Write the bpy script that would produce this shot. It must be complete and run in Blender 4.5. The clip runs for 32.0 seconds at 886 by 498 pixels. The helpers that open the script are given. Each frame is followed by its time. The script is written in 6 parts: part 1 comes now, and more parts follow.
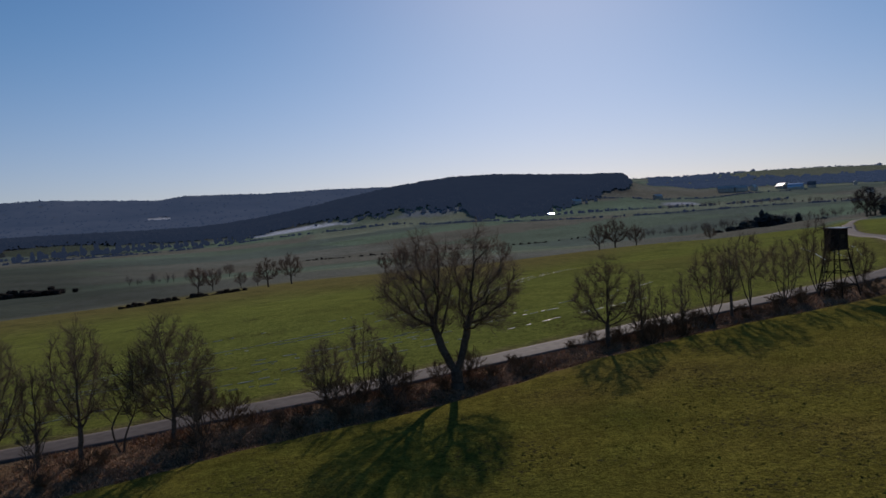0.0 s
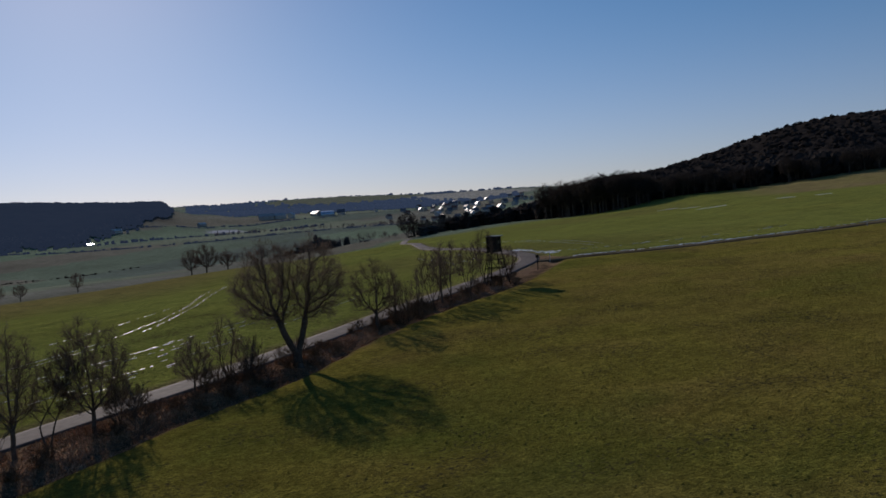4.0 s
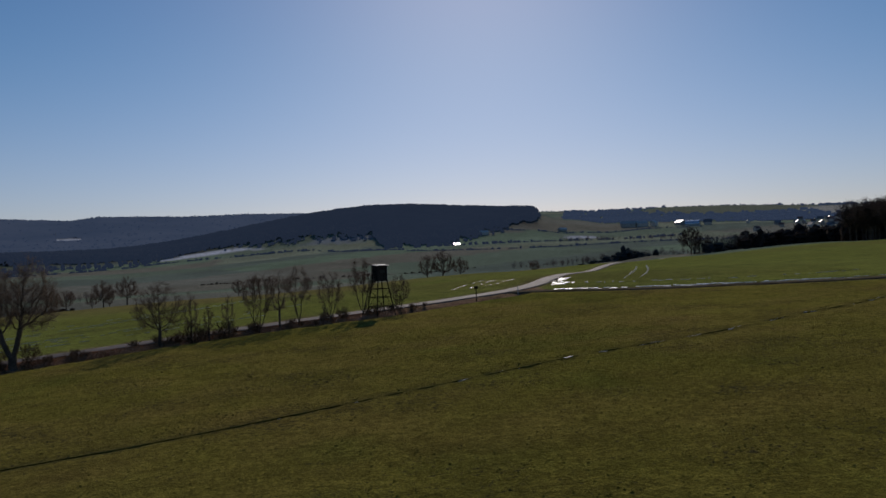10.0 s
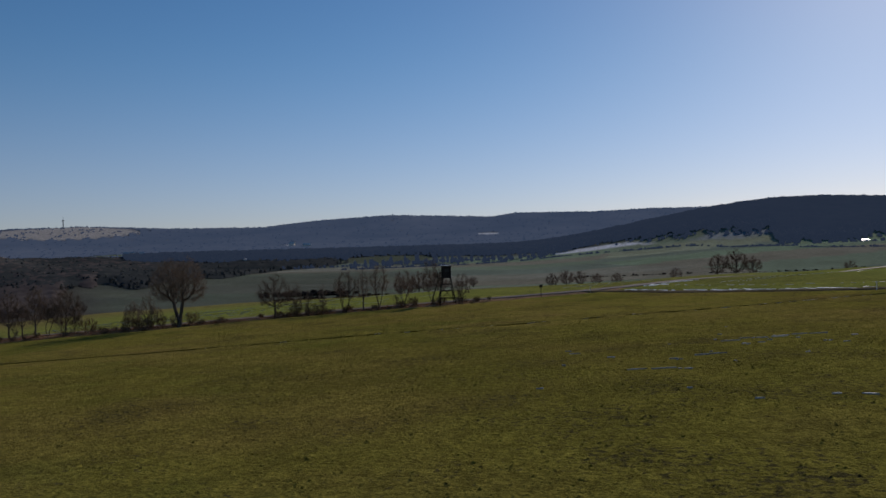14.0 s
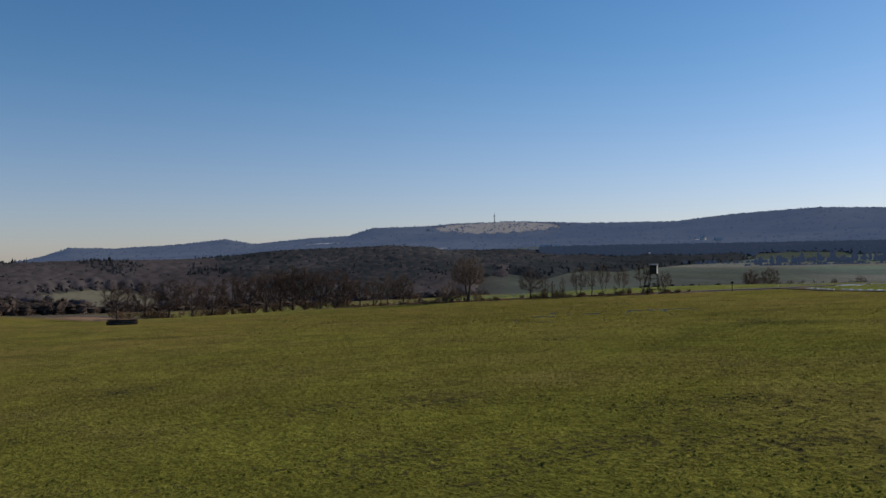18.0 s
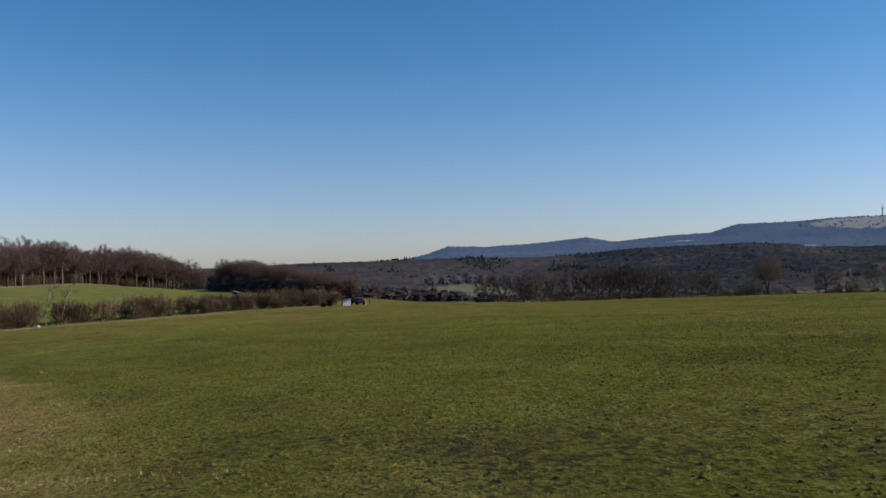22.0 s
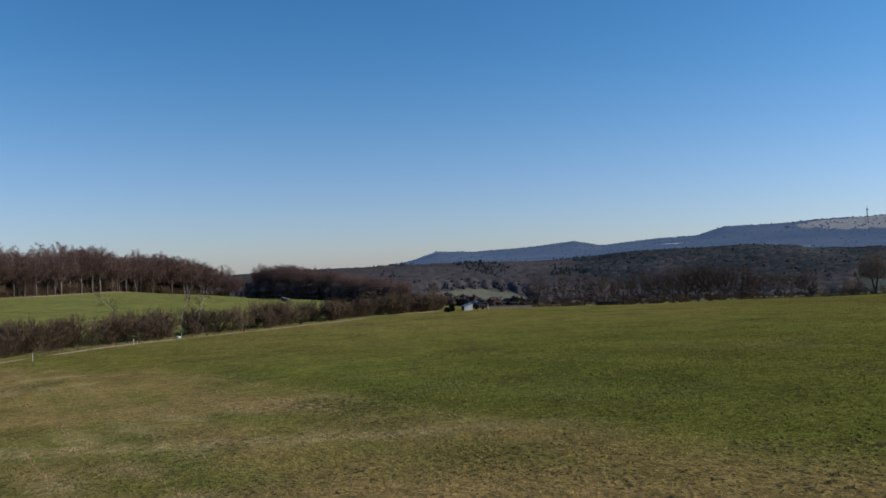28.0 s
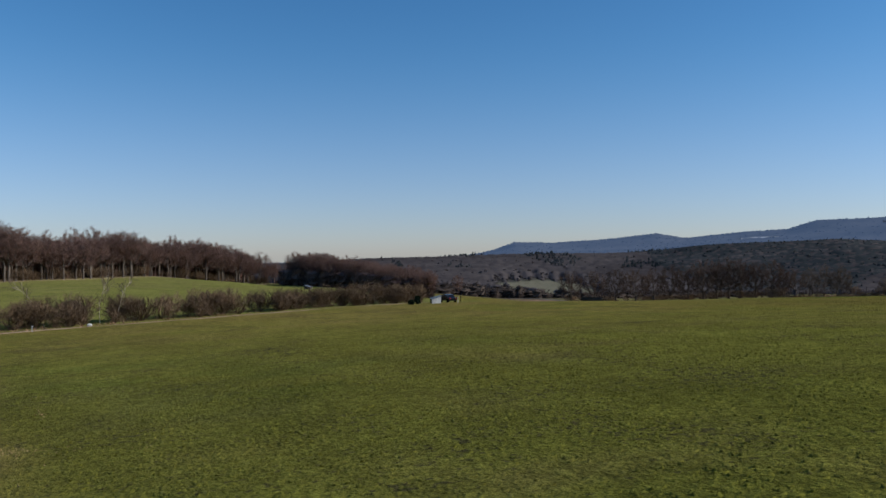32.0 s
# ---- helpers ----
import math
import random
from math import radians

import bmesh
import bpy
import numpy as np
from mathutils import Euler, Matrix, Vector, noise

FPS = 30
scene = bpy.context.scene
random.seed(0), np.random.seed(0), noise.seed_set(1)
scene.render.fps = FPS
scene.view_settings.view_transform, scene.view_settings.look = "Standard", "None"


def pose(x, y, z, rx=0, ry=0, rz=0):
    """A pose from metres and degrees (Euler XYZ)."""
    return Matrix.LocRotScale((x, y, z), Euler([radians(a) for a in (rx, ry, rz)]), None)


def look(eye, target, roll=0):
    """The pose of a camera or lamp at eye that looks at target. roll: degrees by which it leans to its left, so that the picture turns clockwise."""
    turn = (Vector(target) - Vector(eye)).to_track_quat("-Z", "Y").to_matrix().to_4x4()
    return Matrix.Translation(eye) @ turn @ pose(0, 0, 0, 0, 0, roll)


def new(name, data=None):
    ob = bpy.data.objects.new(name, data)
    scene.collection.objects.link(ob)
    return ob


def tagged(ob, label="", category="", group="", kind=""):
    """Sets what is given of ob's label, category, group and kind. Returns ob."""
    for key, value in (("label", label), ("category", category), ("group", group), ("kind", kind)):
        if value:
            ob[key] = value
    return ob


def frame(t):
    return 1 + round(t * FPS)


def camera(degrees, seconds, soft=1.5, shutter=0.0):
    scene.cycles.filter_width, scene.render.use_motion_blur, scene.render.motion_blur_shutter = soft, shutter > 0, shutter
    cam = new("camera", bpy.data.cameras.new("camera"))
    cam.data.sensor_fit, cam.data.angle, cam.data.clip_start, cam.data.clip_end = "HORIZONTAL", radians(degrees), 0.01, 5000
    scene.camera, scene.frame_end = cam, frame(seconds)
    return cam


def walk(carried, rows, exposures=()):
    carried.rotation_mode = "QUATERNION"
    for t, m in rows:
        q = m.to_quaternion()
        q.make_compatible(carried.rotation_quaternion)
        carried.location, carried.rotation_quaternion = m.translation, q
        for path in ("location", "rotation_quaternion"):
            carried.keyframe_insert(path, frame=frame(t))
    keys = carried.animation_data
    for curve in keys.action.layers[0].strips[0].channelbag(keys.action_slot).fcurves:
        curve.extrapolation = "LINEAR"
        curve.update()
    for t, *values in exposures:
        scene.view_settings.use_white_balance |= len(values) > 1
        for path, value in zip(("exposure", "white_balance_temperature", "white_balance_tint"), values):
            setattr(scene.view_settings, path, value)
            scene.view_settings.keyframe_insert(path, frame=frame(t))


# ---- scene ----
# ---- camera ----
cam = camera(57.4, 32.0, soft=1.6)
PATH = [
    (0.0, -0.00, -0.00, 0.00, -0.00, -1.94, 3.47),
    (0.5, -3.10, -0.87, 0.01, -4.24, -1.99, 3.63),
    (1.0, -6.27, -1.72, 0.06, -8.47, -2.07, 3.77),
    (1.5, -9.42, -2.63, 0.09, -12.71, -2.12, 3.92),
    (2.0, -12.59, -3.48, 0.10, -16.97, -2.15, 4.12),
    (2.5, -15.79, -4.42, 0.09, -20.62, -2.19, 4.27),
    (3.0, -19.01, -5.67, 0.16, -23.31, -2.10, 4.37),
    (3.5, -22.16, -7.25, 0.21, -26.68, -2.16, 4.50),
    (4.0, -24.31, -9.17, 0.15, -32.19, -2.26, 4.68),
    (4.5, -23.11, -11.18, 0.18, -34.84, -2.02, 4.67),
    (6.5, -9.41, -17.33, -0.20, -28.93, -0.97, 3.86),
    (7.0, -3.05, -18.81, -0.31, -25.75, -0.74, 3.49),
    (7.5, 3.32, -20.19, -0.43, -22.48, -0.63, 3.17),
    (8.0, 9.88, -21.55, -0.57, -19.06, -0.53, 2.88),
    (8.5, 16.48, -23.04, -0.68, -15.59, -0.44, 2.62),
    (9.0, 22.90, -24.84, -0.72, -12.13, -0.35, 2.44),
    (9.5, 29.34, -26.80, -0.71, -8.60, -0.26, 2.28),
    (10.0, 35.90, -28.94, -0.69, -5.10, -0.20, 2.17),
    (10.5, 42.61, -31.15, -0.71, -1.54, -0.15, 2.11),
    (11.0, 49.37, -33.26, -0.79, 2.07, -0.09, 2.11),
    (11.5, 56.14, -35.34, -0.86, 5.71, -0.04, 2.09),
    (12.0, 62.82, -37.41, -0.87, 9.24, 0.01, 2.05),
    (12.5, 69.66, -39.47, -0.87, 12.90, 0.10, 1.97),
    (13.0, 76.50, -41.59, -0.85, 16.50, 0.18, 1.87),
    (13.5, 83.33, -43.77, -0.85, 20.11, 0.25, 1.73),
    (14.0, 90.12, -45.98, -0.81, 23.71, 0.31, 1.61),
    (14.5, 97.05, -48.19, -0.73, 27.36, 0.31, 1.53),
    (16.5, 126.22, -58.41, -0.33, 41.91, 0.41, 1.21),
    (17.0, 133.74, -60.95, -0.28, 45.58, 0.43, 1.04),
    (17.5, 141.30, -63.40, -0.24, 49.27, 0.44, 0.88),
    (18.0, 148.77, -65.70, -0.22, 52.81, 0.46, 0.80),
    (18.5, 156.12, -67.72, -0.22, 56.19, 0.53, 0.75),
    (19.0, 163.19, -69.47, -0.23, 59.45, 0.62, 0.76),
    (19.5, 169.76, -70.87, -0.17, 62.67, 0.69, 0.85),
    (20.0, 176.01, -72.09, -0.08, 65.82, 0.72, 0.91),
    (20.5, 182.20, -73.16, 0.00, 68.96, 0.77, 0.92),
    (21.0, 187.82, -74.23, 0.05, 72.16, 0.76, 0.88),
    (21.5, 192.48, -75.44, 0.05, 75.43, 0.72, 0.85),
    (22.0, 196.08, -76.96, 0.01, 77.99, 0.64, 0.83),
    (22.5, 198.53, -79.02, -0.11, 80.97, 0.57, 0.79),
    (23.0, 199.55, -81.62, -0.14, 84.25, 0.21, 0.87),
    (23.5, 199.08, -84.65, -0.05, 84.23, -0.06, 1.09),
    (24.0, 197.45, -87.59, 0.12, 83.61, 0.11, 1.33),
    (24.5, 195.28, -90.02, 0.22, 82.71, 0.39, 1.55),
    (25.0, 193.12, -92.00, 0.14, 81.72, 0.56, 1.65),
    (25.5, 190.72, -93.99, 0.04, 80.78, 0.81, 1.68),
    (27.5, 179.51, -101.74, -0.48, 77.53, 1.13, 1.44),
    (28.0, 177.26, -101.19, -0.44, 76.77, 1.00, 1.45),
    (28.5, 175.50, -99.11, -0.40, 76.50, 0.86, 1.36),
    (29.0, 174.51, -95.84, -0.39, 77.07, 0.78, 1.18),
    (29.5, 174.15, -92.46, -0.42, 78.08, 0.77, 1.00),
    (30.0, 174.18, -89.43, -0.46, 78.85, 0.76, 0.84),
    (30.5, 174.28, -86.88, -0.51, 79.66, 0.75, 0.70),
    (31.0, 174.37, -84.38, -0.58, 80.63, 0.66, 0.52),
    (31.5, 174.37, -81.90, -0.66, 81.60, 0.54, 0.46),
    (32.0, 174.24, -79.43, -0.69, 82.58, 0.39, 0.52),
]
walk(cam, [(t, pose(x, y, z, 90 + pitch, roll, yaw)) for t, x, y, z, yaw, pitch, roll in PATH],
     exposures=[(0.0, -0.3, 6500, 19), (4.5, -0.3, 6500, 19), (9.0, -0.45, 6500, 18), (12.0, -0.38, 6550, 17), (14.5, -0.08, 6650, 17), (19.0, 0.4, 6600, 15), (23.0, 0.5, 6050, 11), (28.0, 0.5, 5950, 10), (32.0, 0.5, 6100, 11)])

# ---- sky and sun ----
SUN_AZ, SUN_EL = 8.5, 24.0        # degrees, azimuth clockwise from +y
world = bpy.data.worlds.new("sky")
scene.world = world
world.use_nodes = True
wn = world.node_tree.nodes
sky = wn.new("ShaderNodeTexSky")
sky.sky_type = 'NISHITA'
sky.sun_disc = False
sky.sun_elevation = radians(SUN_EL)
sky.sun_rotation = radians(SUN_AZ)
sky.altitude = 700
sky.air_density, sky.dust_density, sky.ozone_density = 1.0, 0.35, 2.6
wn["Background"].inputs["Strength"].default_value = 0.078
# deep winter blue overhead that greys out in the haze along the horizon, alike all round
wl = world.node_tree.links
way, axes, rise = wn.new("ShaderNodeTexCoord"), wn.new("ShaderNodeSeparateXYZ"), wn.new("ShaderNodeMapRange")
deep, grey, blend = wn.new("ShaderNodeHueSaturation"), wn.new("ShaderNodeMix"), wn.new("ShaderNodeMix")
wl.new(way.outputs["Generated"], axes.inputs["Vector"]), wl.new(axes.outputs["Z"], rise.inputs["Value"])
rise.interpolation_type = 'SMOOTHSTEP'
rise.inputs["From Min"].default_value, rise.inputs["From Max"].default_value = 0.0, 0.26
deep.inputs["Saturation"].default_value = 1.28
grey.data_type, grey.blend_type = 'RGBA', 'MULTIPLY'
grey.inputs["Factor"].default_value, grey.inputs["B"].default_value = 1.0, (0.75, 0.775, 0.97, 1)
blend.data_type = 'RGBA'
wl.new(sky.outputs["Color"], deep.inputs["Color"]), wl.new(sky.outputs["Color"], grey.inputs["A"])
wl.new(rise.outputs["Result"], blend.inputs["Factor"])
wl.new(grey.outputs["Result"], blend.inputs["A"]), wl.new(deep.outputs["Color"], blend.inputs["B"])
wl.new(blend.outputs["Result"], wn["Background"].inputs["Color"])
lamp = bpy.data.lights.new("sun", 'SUN')
lamp.energy, lamp.angle, lamp.color = 3.3, radians(0.6), (1.0, 0.93, 0.82)
sun = new("sun", lamp)
se, sa = radians(SUN_EL), radians(SUN_AZ)
sun.matrix_world = look((0, 0, 0), (-math.sin(sa) * math.cos(se), -math.cos(sa) * math.cos(se), -math.sin(se)))


# ---- terrain ----
OX, OY = 80.0, 0.0
AZ_ROWS = np.array([-180, -135, -125, -112, -100, -90, -75, -60, -50, -40, -20, 0, 10, 13, 16, 28, 40, 55, 75, 110, 180.0])
R_COLS = np.log(np.array([230, 450, 800, 1400, 2300, 3400.0]))
LAND = {
    -180: (-6, -4, 0, 5, 10, 10), -135: (-8, -4, 2, 5, 10, 10), -125: (-8.5, -5, 2, 5, 5, 5), -112: (-13, -14, -16, -10, -10, -10),
    -100: (-17, -22, -28, -24, -30, -35), -90: (-20, -28, -34, -14, -34, -42), -75: (-20, -34, -44, -6, -20, 0),
    -60: (-18, -32, -44, 2, 8, 40), -50: (-16.5, -30, -42, 0, 10, 50), -40: (-15.5, -28, -38, -28, 10, 60),
    -20: (-14, -23, -36, -25, 10, 60), 0: (-10, -21, -30, -2, 110, 80), 10: (-8.3, -16, -26.5, 0, 92, 85), 13: (-7.8, -14, -25, -1, 62, 90),
    16: (-7.5, -11, -24, -2, 45, 90), 28: (-5, -6, -18, -5, 30, 80), 40: (-2, 3, 20, 30, 45, 80),
    55: (-1, 9, 58, 70, 70, 70), 75: (0, 14, 75, 90, 90, 90), 110: (-3.5, 8, 20, 20, 20, 20), 180: (-6, -4, 0, 5, 10, 10)}
LAND_Z = np.array([LAND[int(a)] for a in AZ_ROWS], float)
# crest of the farthest ridge: azimuth, elevation in degrees
CREST_AZ = np.array([-180, -95, -86, -82, -80, -78.3, -75.6, -72, -68.3, -66.4, -62.4, -59.8, -58, -54.3, -52.3, -48.2, -42.2, -36.4, -33.9, -32.5, -27.4, -23.5, -20.2, -18.6, -13, -9, 0, 12, 16, 20, 24, 27, 31, 36, 45, 180.0])
CREST_EL = np.array([-.6, -.6, -.55, -.18, .2, .78, .72, .9, 1.28, .93, 1.3, 1.42, 1.98, 2.05, 2.2, 2.33, 2.1, 2.1, 2.36, 2.5, 2.76, 2.6, 2.45, 2.68, 2.58, 2.65, 2.5, 2.12, 1.97, 2.06, 2.0, 1.86, 1.67, 1.64, 1.2, 1.0])
# fir-clad knoll in the valley: azimuth, height added
KNOLL_AZ = np.array([-72, -69, -66.8, -65, -61, -57, -54, -52, -50, -46, -41.0])
KNOLL_Z = np.array([0, 2, 7, 9, 9, 12, 7, -4, -12, -11, 0.0])
CREST_R = 4300.0


def smooth(a, b, v):
    u = np.clip((v - a) / (b - a), 0, 1)
    return u * u * (3 - 2 * u)


def table(az, lr):
    """Smooth height table over azimuth and the logarithm of the distance."""
    i = np.clip(np.searchsorted(AZ_ROWS, az) - 1, 0, len(AZ_ROWS) - 2)
    j = np.clip(np.searchsorted(R_COLS, lr) - 1, 0, len(R_COLS) - 2)
    u = smooth(0, 1, (az - AZ_ROWS[i]) / (AZ_ROWS[i + 1] - AZ_ROWS[i]))
    v = smooth(0, 1, np.clip((lr - R_COLS[j]) / (R_COLS[j + 1] - R_COLS[j]), 0, 1))
    return (LAND_Z[i, j] * (1 - u) + LAND_Z[i + 1, j] * u) * (1 - v) + (LAND_Z[i, j + 1] * (1 - u) + LAND_Z[i + 1, j + 1] * u) * v


def wave(x, y, s, k):
    """Cheap smooth noise in about -1..1."""
    x, y = x / s + k * 3.7, y / s - k * 2.3
    return (np.sin(x * 1.7 + np.sin(y * 1.3 + k)) + np.sin(y * 1.9 + np.sin(x * 1.1 - k)) + np.sin((x + y) * 1.23 + k * 5)) / 3


def grain(x, y, s, k=0):
    """Uneven noise in -1..1 with patches about s metres wide, in three octaves."""
    out, amp = 0.0, 0.57
    for o in range(3):
        u, v = x / s * 2 ** o + 17.3 * k + 5.1 * o, y / s * 2 ** o - 9.7 * k + 3.3 * o
        i, j = np.floor(u), np.floor(v)
        a, b = smooth(0, 1, u - i), smooth(0, 1, v - j)
        q = [np.modf(np.abs(np.sin((i + di) * 127.1 + (j + dj) * 311.7 + k * 7.7)) * 43758.5)[0] for di, dj in ((0, 0), (1, 0), (0, 1), (1, 1))]
        out = out + amp * ((q[0] * (1 - a) + q[1] * a) * (1 - b) + (q[2] * (1 - a) + q[3] * a) * b - 0.5) * 2
        amp *= 0.5
    return out


def near_land(x, y):
    bump = 0.5 * np.exp(-((x - 30) / 22) ** 2 - ((y + 47) / 28) ** 2)
    x, y = x / 100, y / 100
    return -11.581 + 5.363 * x - 0.236 * y - 0.611 * x * x + 0.474 * x * y + 1.7 * y * y + 0.473 * x ** 3 + 0.064 * x * x * y - 2.897 * x * y * y + 0.728 * y ** 3 + bump


def ground_z(x, y):
    x, y = np.asarray(x, float), np.asarray(y, float)
    dx, dy = x - OX, y - OY
    r = np.hypot(dx, dy) + 1e-6
    az = np.degrees(np.arctan2(dx, dy))
    far = table(az, np.log(r)) + wave(x, y, 260, 1) * 3 * smooth(300, 900, r)
    far = far + np.interp(az, KNOLL_AZ, KNOLL_Z) * np.exp(-((np.log(r) - 7.24) / 0.2) ** 2)
    crest = np.tan(np.radians(np.interp(az, CREST_AZ, CREST_EL))) * CREST_R
    k = smooth(3000, CREST_R, r) * (1 - 0.6 * smooth(CREST_R, 4700, r))
    far = far * (1 - k) + crest * k
    w = smooth(110, 230, np.hypot(dx * 0.95, dy * 1.1))
    xc, yc = OX + np.clip(dx, -190, 190), OY + np.clip(dy, -190, 190)
    return near_land(xc, yc) * (1 - w) + far * w


# ---- materials ----
def material(name, rough=0.9, metal=0.0):
    m = bpy.data.materials.new(name)
    m.use_nodes = True
    b = m.node_tree.nodes["Principled BSDF"]
    b.inputs["Roughness"].default_value, b.inputs["Metallic"].default_value = rough, metal
    b.inputs["Specular IOR Level"].default_value = 0.5 if rough < 0.5 else 0.0
    return m, m.node_tree.nodes, m.node_tree.links, b


def plain(name, dark, light, scale=4.0, rough=0.9, metal=0.0, bump=0.0, per_object=0.0, island=False, detail=6):
    """Two colours mixed by noise at two scales, with a fine relief."""
    m, n, l, b = material(name, rough, metal)
    tc = n.new("ShaderNodeTexCoord")
    n1, n2, mix, mul = n.new("ShaderNodeTexNoise"), n.new("ShaderNodeTexNoise"), n.new("ShaderNodeMix"), n.new("ShaderNodeMath")
    n1.inputs["Scale"].default_value, n1.inputs["Detail"].default_value = scale, detail
    n2.inputs["Scale"].default_value, n2.inputs["Detail"].default_value = scale * 0.13, 3
    mul.operation = 'ADD'
    l.new(tc.outputs["Object"], n1.inputs["Vector"]), l.new(tc.outputs["Object"], n2.inputs["Vector"])
    l.new(n1.outputs["Fac"], mul.inputs[0]), l.new(n2.outputs["Fac"], mul.inputs[1])
    ramp = n.new("ShaderNodeMapRange")
    ramp.inputs["From Min"].default_value, ramp.inputs["From Max"].default_value = 0.7, 1.3
    l.new(mul.outputs[0], ramp.inputs["Value"])
    mix.data_type = 'RGBA'
    mix.inputs["A"].default_value, mix.inputs["B"].default_value = (*dark, 1), (*light, 1)
    l.new(ramp.outputs["Result"], mix.inputs["Factor"])
    out = mix.outputs["Result"]
    if per_object:
        inf, hsv, mr = n.new("ShaderNodeNewGeometry" if island else "ShaderNodeObjectInfo"), n.new("ShaderNodeHueSaturation"), n.new("ShaderNodeMapRange")
        mr.inputs["To Min"].default_value, mr.inputs["To Max"].default_value = 1 - per_object, 1 + per_object
        l.new(inf.outputs["Random Per Island" if island else "Random"], mr.inputs["Value"])
        l.new(mr.outputs["Result"], hsv.inputs["Value"]), l.new(out, hsv.inputs["Color"])
        out = hsv.outputs["Color"]
    l.new(out, b.inputs["Base Color"])
    if bump:
        bp = n.new("ShaderNodeBump")
        bp.inputs["Strength"].default_value, bp.inputs["Distance"].default_value = 0.6, bump
        l.new(n1.outputs["Fac"], bp.inputs["Height"]), l.new(bp.outputs["Normal"], b.inputs["Normal"])
    return m


BARK = plain("bark", (0.06, 0.048, 0.038), (0.15, 0.122, 0.095), 5, bump=0.02, per_object=0.25)
TWIG = plain("twig", (0.1, 0.075, 0.056), (0.22, 0.165, 0.122), 2, per_object=0.25)
BUSH = plain("bush_twigs", (0.125, 0.085, 0.054), (0.26, 0.18, 0.112), 2, per_object=0.25)
ALLEY_TWIG = plain("alley_twig", (0.065, 0.044, 0.034), (0.14, 0.095, 0.072), 1, per_object=0.25)
WOODS_TWIG = plain("woods_twigs", (0.13, 0.08, 0.064), (0.27, 0.17, 0.136), 0.4, per_object=0.35, island=True)
WOODS_DARK = plain("woods_dark", (0.032, 0.028, 0.026), (0.072, 0.06, 0.051), 0.1, per_object=0.2, island=True)
# next two: distance haze mixed into the base colours of the valley woods
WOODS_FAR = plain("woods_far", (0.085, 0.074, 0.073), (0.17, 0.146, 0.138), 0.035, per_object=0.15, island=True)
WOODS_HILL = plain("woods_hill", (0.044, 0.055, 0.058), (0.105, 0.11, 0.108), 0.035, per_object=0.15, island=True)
WOODS_RIDGE_HAZE = plain("woods_ridge_haze", (0.009, 0.01, 0.011), (0.028, 0.029, 0.028), 0.012, per_object=0.3, island=True)
SNOW_LEFT = plain("old_snow", (0.74, 0.75, 0.77), (0.92, 0.92, 0.93), 3, rough=0.4, bump=0.02)
WOODS_BARK = plain("woods_bark", (0.07, 0.058, 0.047), (0.15, 0.125, 0.103), 1.5, per_object=0.3)
WOODS_BROWN = plain("woods_brown", (0.06, 0.046, 0.038), (0.135, 0.104, 0.083), 0.3, per_object=0.2, island=True)
# Pale wet strips: melting snow, with the glint of wet ruts in the colour.
WET_SNOW_GLINT = plain("wet_snow_glint", (0.26, 0.27, 0.27), (0.42, 0.43, 0.43), 3, rough=0.3, bump=0.02)
DITCH_GRASS = plain("ditch_grass", (0.045, 0.045, 0.012), (0.11, 0.1, 0.026), 1.5, bump=0.03)
WOODS_BLUE_HAZE = plain("woods_blue_haze", (0.022, 0.025, 0.027), (0.07, 0.068, 0.066), 0.004, per_object=0.15, island=True)
for _m, _k in ((WOODS_BLUE_HAZE, 0.085), (WOODS_RIDGE_HAZE, 0.1)):      # faint blue glow stands in for haze over the far woods
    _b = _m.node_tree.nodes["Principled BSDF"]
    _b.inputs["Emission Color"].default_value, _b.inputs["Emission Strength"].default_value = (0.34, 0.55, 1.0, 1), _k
ASPHALT = plain("asphalt", (0.09, 0.074, 0.064), (0.155, 0.13, 0.114), 1.5, rough=0.75, bump=0.005)
ASPHALT.node_tree.nodes["Principled BSDF"].inputs["Specular IOR Level"].default_value = 0.03
TRACK = plain("dirt_track", (0.07, 0.055, 0.035), (0.16, 0.13, 0.085), 1.2, bump=0.03)
DIRT = plain("pale_dirt", (0.22, 0.15, 0.09), (0.42, 0.31, 0.2), 2.5, bump=0.03)
WOOD_DARK = plain("weathered_wood", (0.018, 0.016, 0.014), (0.05, 0.042, 0.035), 6, bump=0.01, per_object=0.2)


def tuft_shade(n, l, tc, col):
    """Small dark specks painted for the shade between the tufts, in loose clusters."""
    fine, wide, add, mr, mx = n.new("ShaderNodeTexNoise"), n.new("ShaderNodeTexNoise"), n.new("ShaderNodeMath"), n.new("ShaderNodeMapRange"), n.new("ShaderNodeMix")
    fine.inputs["Scale"].default_value, fine.inputs["Detail"].default_value, fine.inputs["Roughness"].default_value = 3.4, 4, 0.6
    wide.inputs["Scale"].default_value, wide.inputs["Detail"].default_value = 0.16, 4
    l.new(tc.outputs["Object"], fine.inputs["Vector"]), l.new(tc.outputs["Object"], wide.inputs["Vector"])
    add.operation = 'MULTIPLY_ADD'
    add.inputs[1].default_value = 0.55
    l.new(wide.outputs["Fac"], add.inputs[0]), l.new(fine.outputs["Fac"], add.inputs[2])
    mr.inputs["From Min"].default_value, mr.inputs["From Max"].default_value = 0.85, 0.95
    l.new(add.outputs[0], mr.inputs["Value"])
    mx.data_type = 'RGBA'
    mx.inputs["B"].default_value = (0.045, 0.038, 0.016, 1)
    l.new(mr.outputs["Result"], mx.inputs["Factor"]), l.new(col, mx.inputs["A"])
    return mx.outputs["Result"]


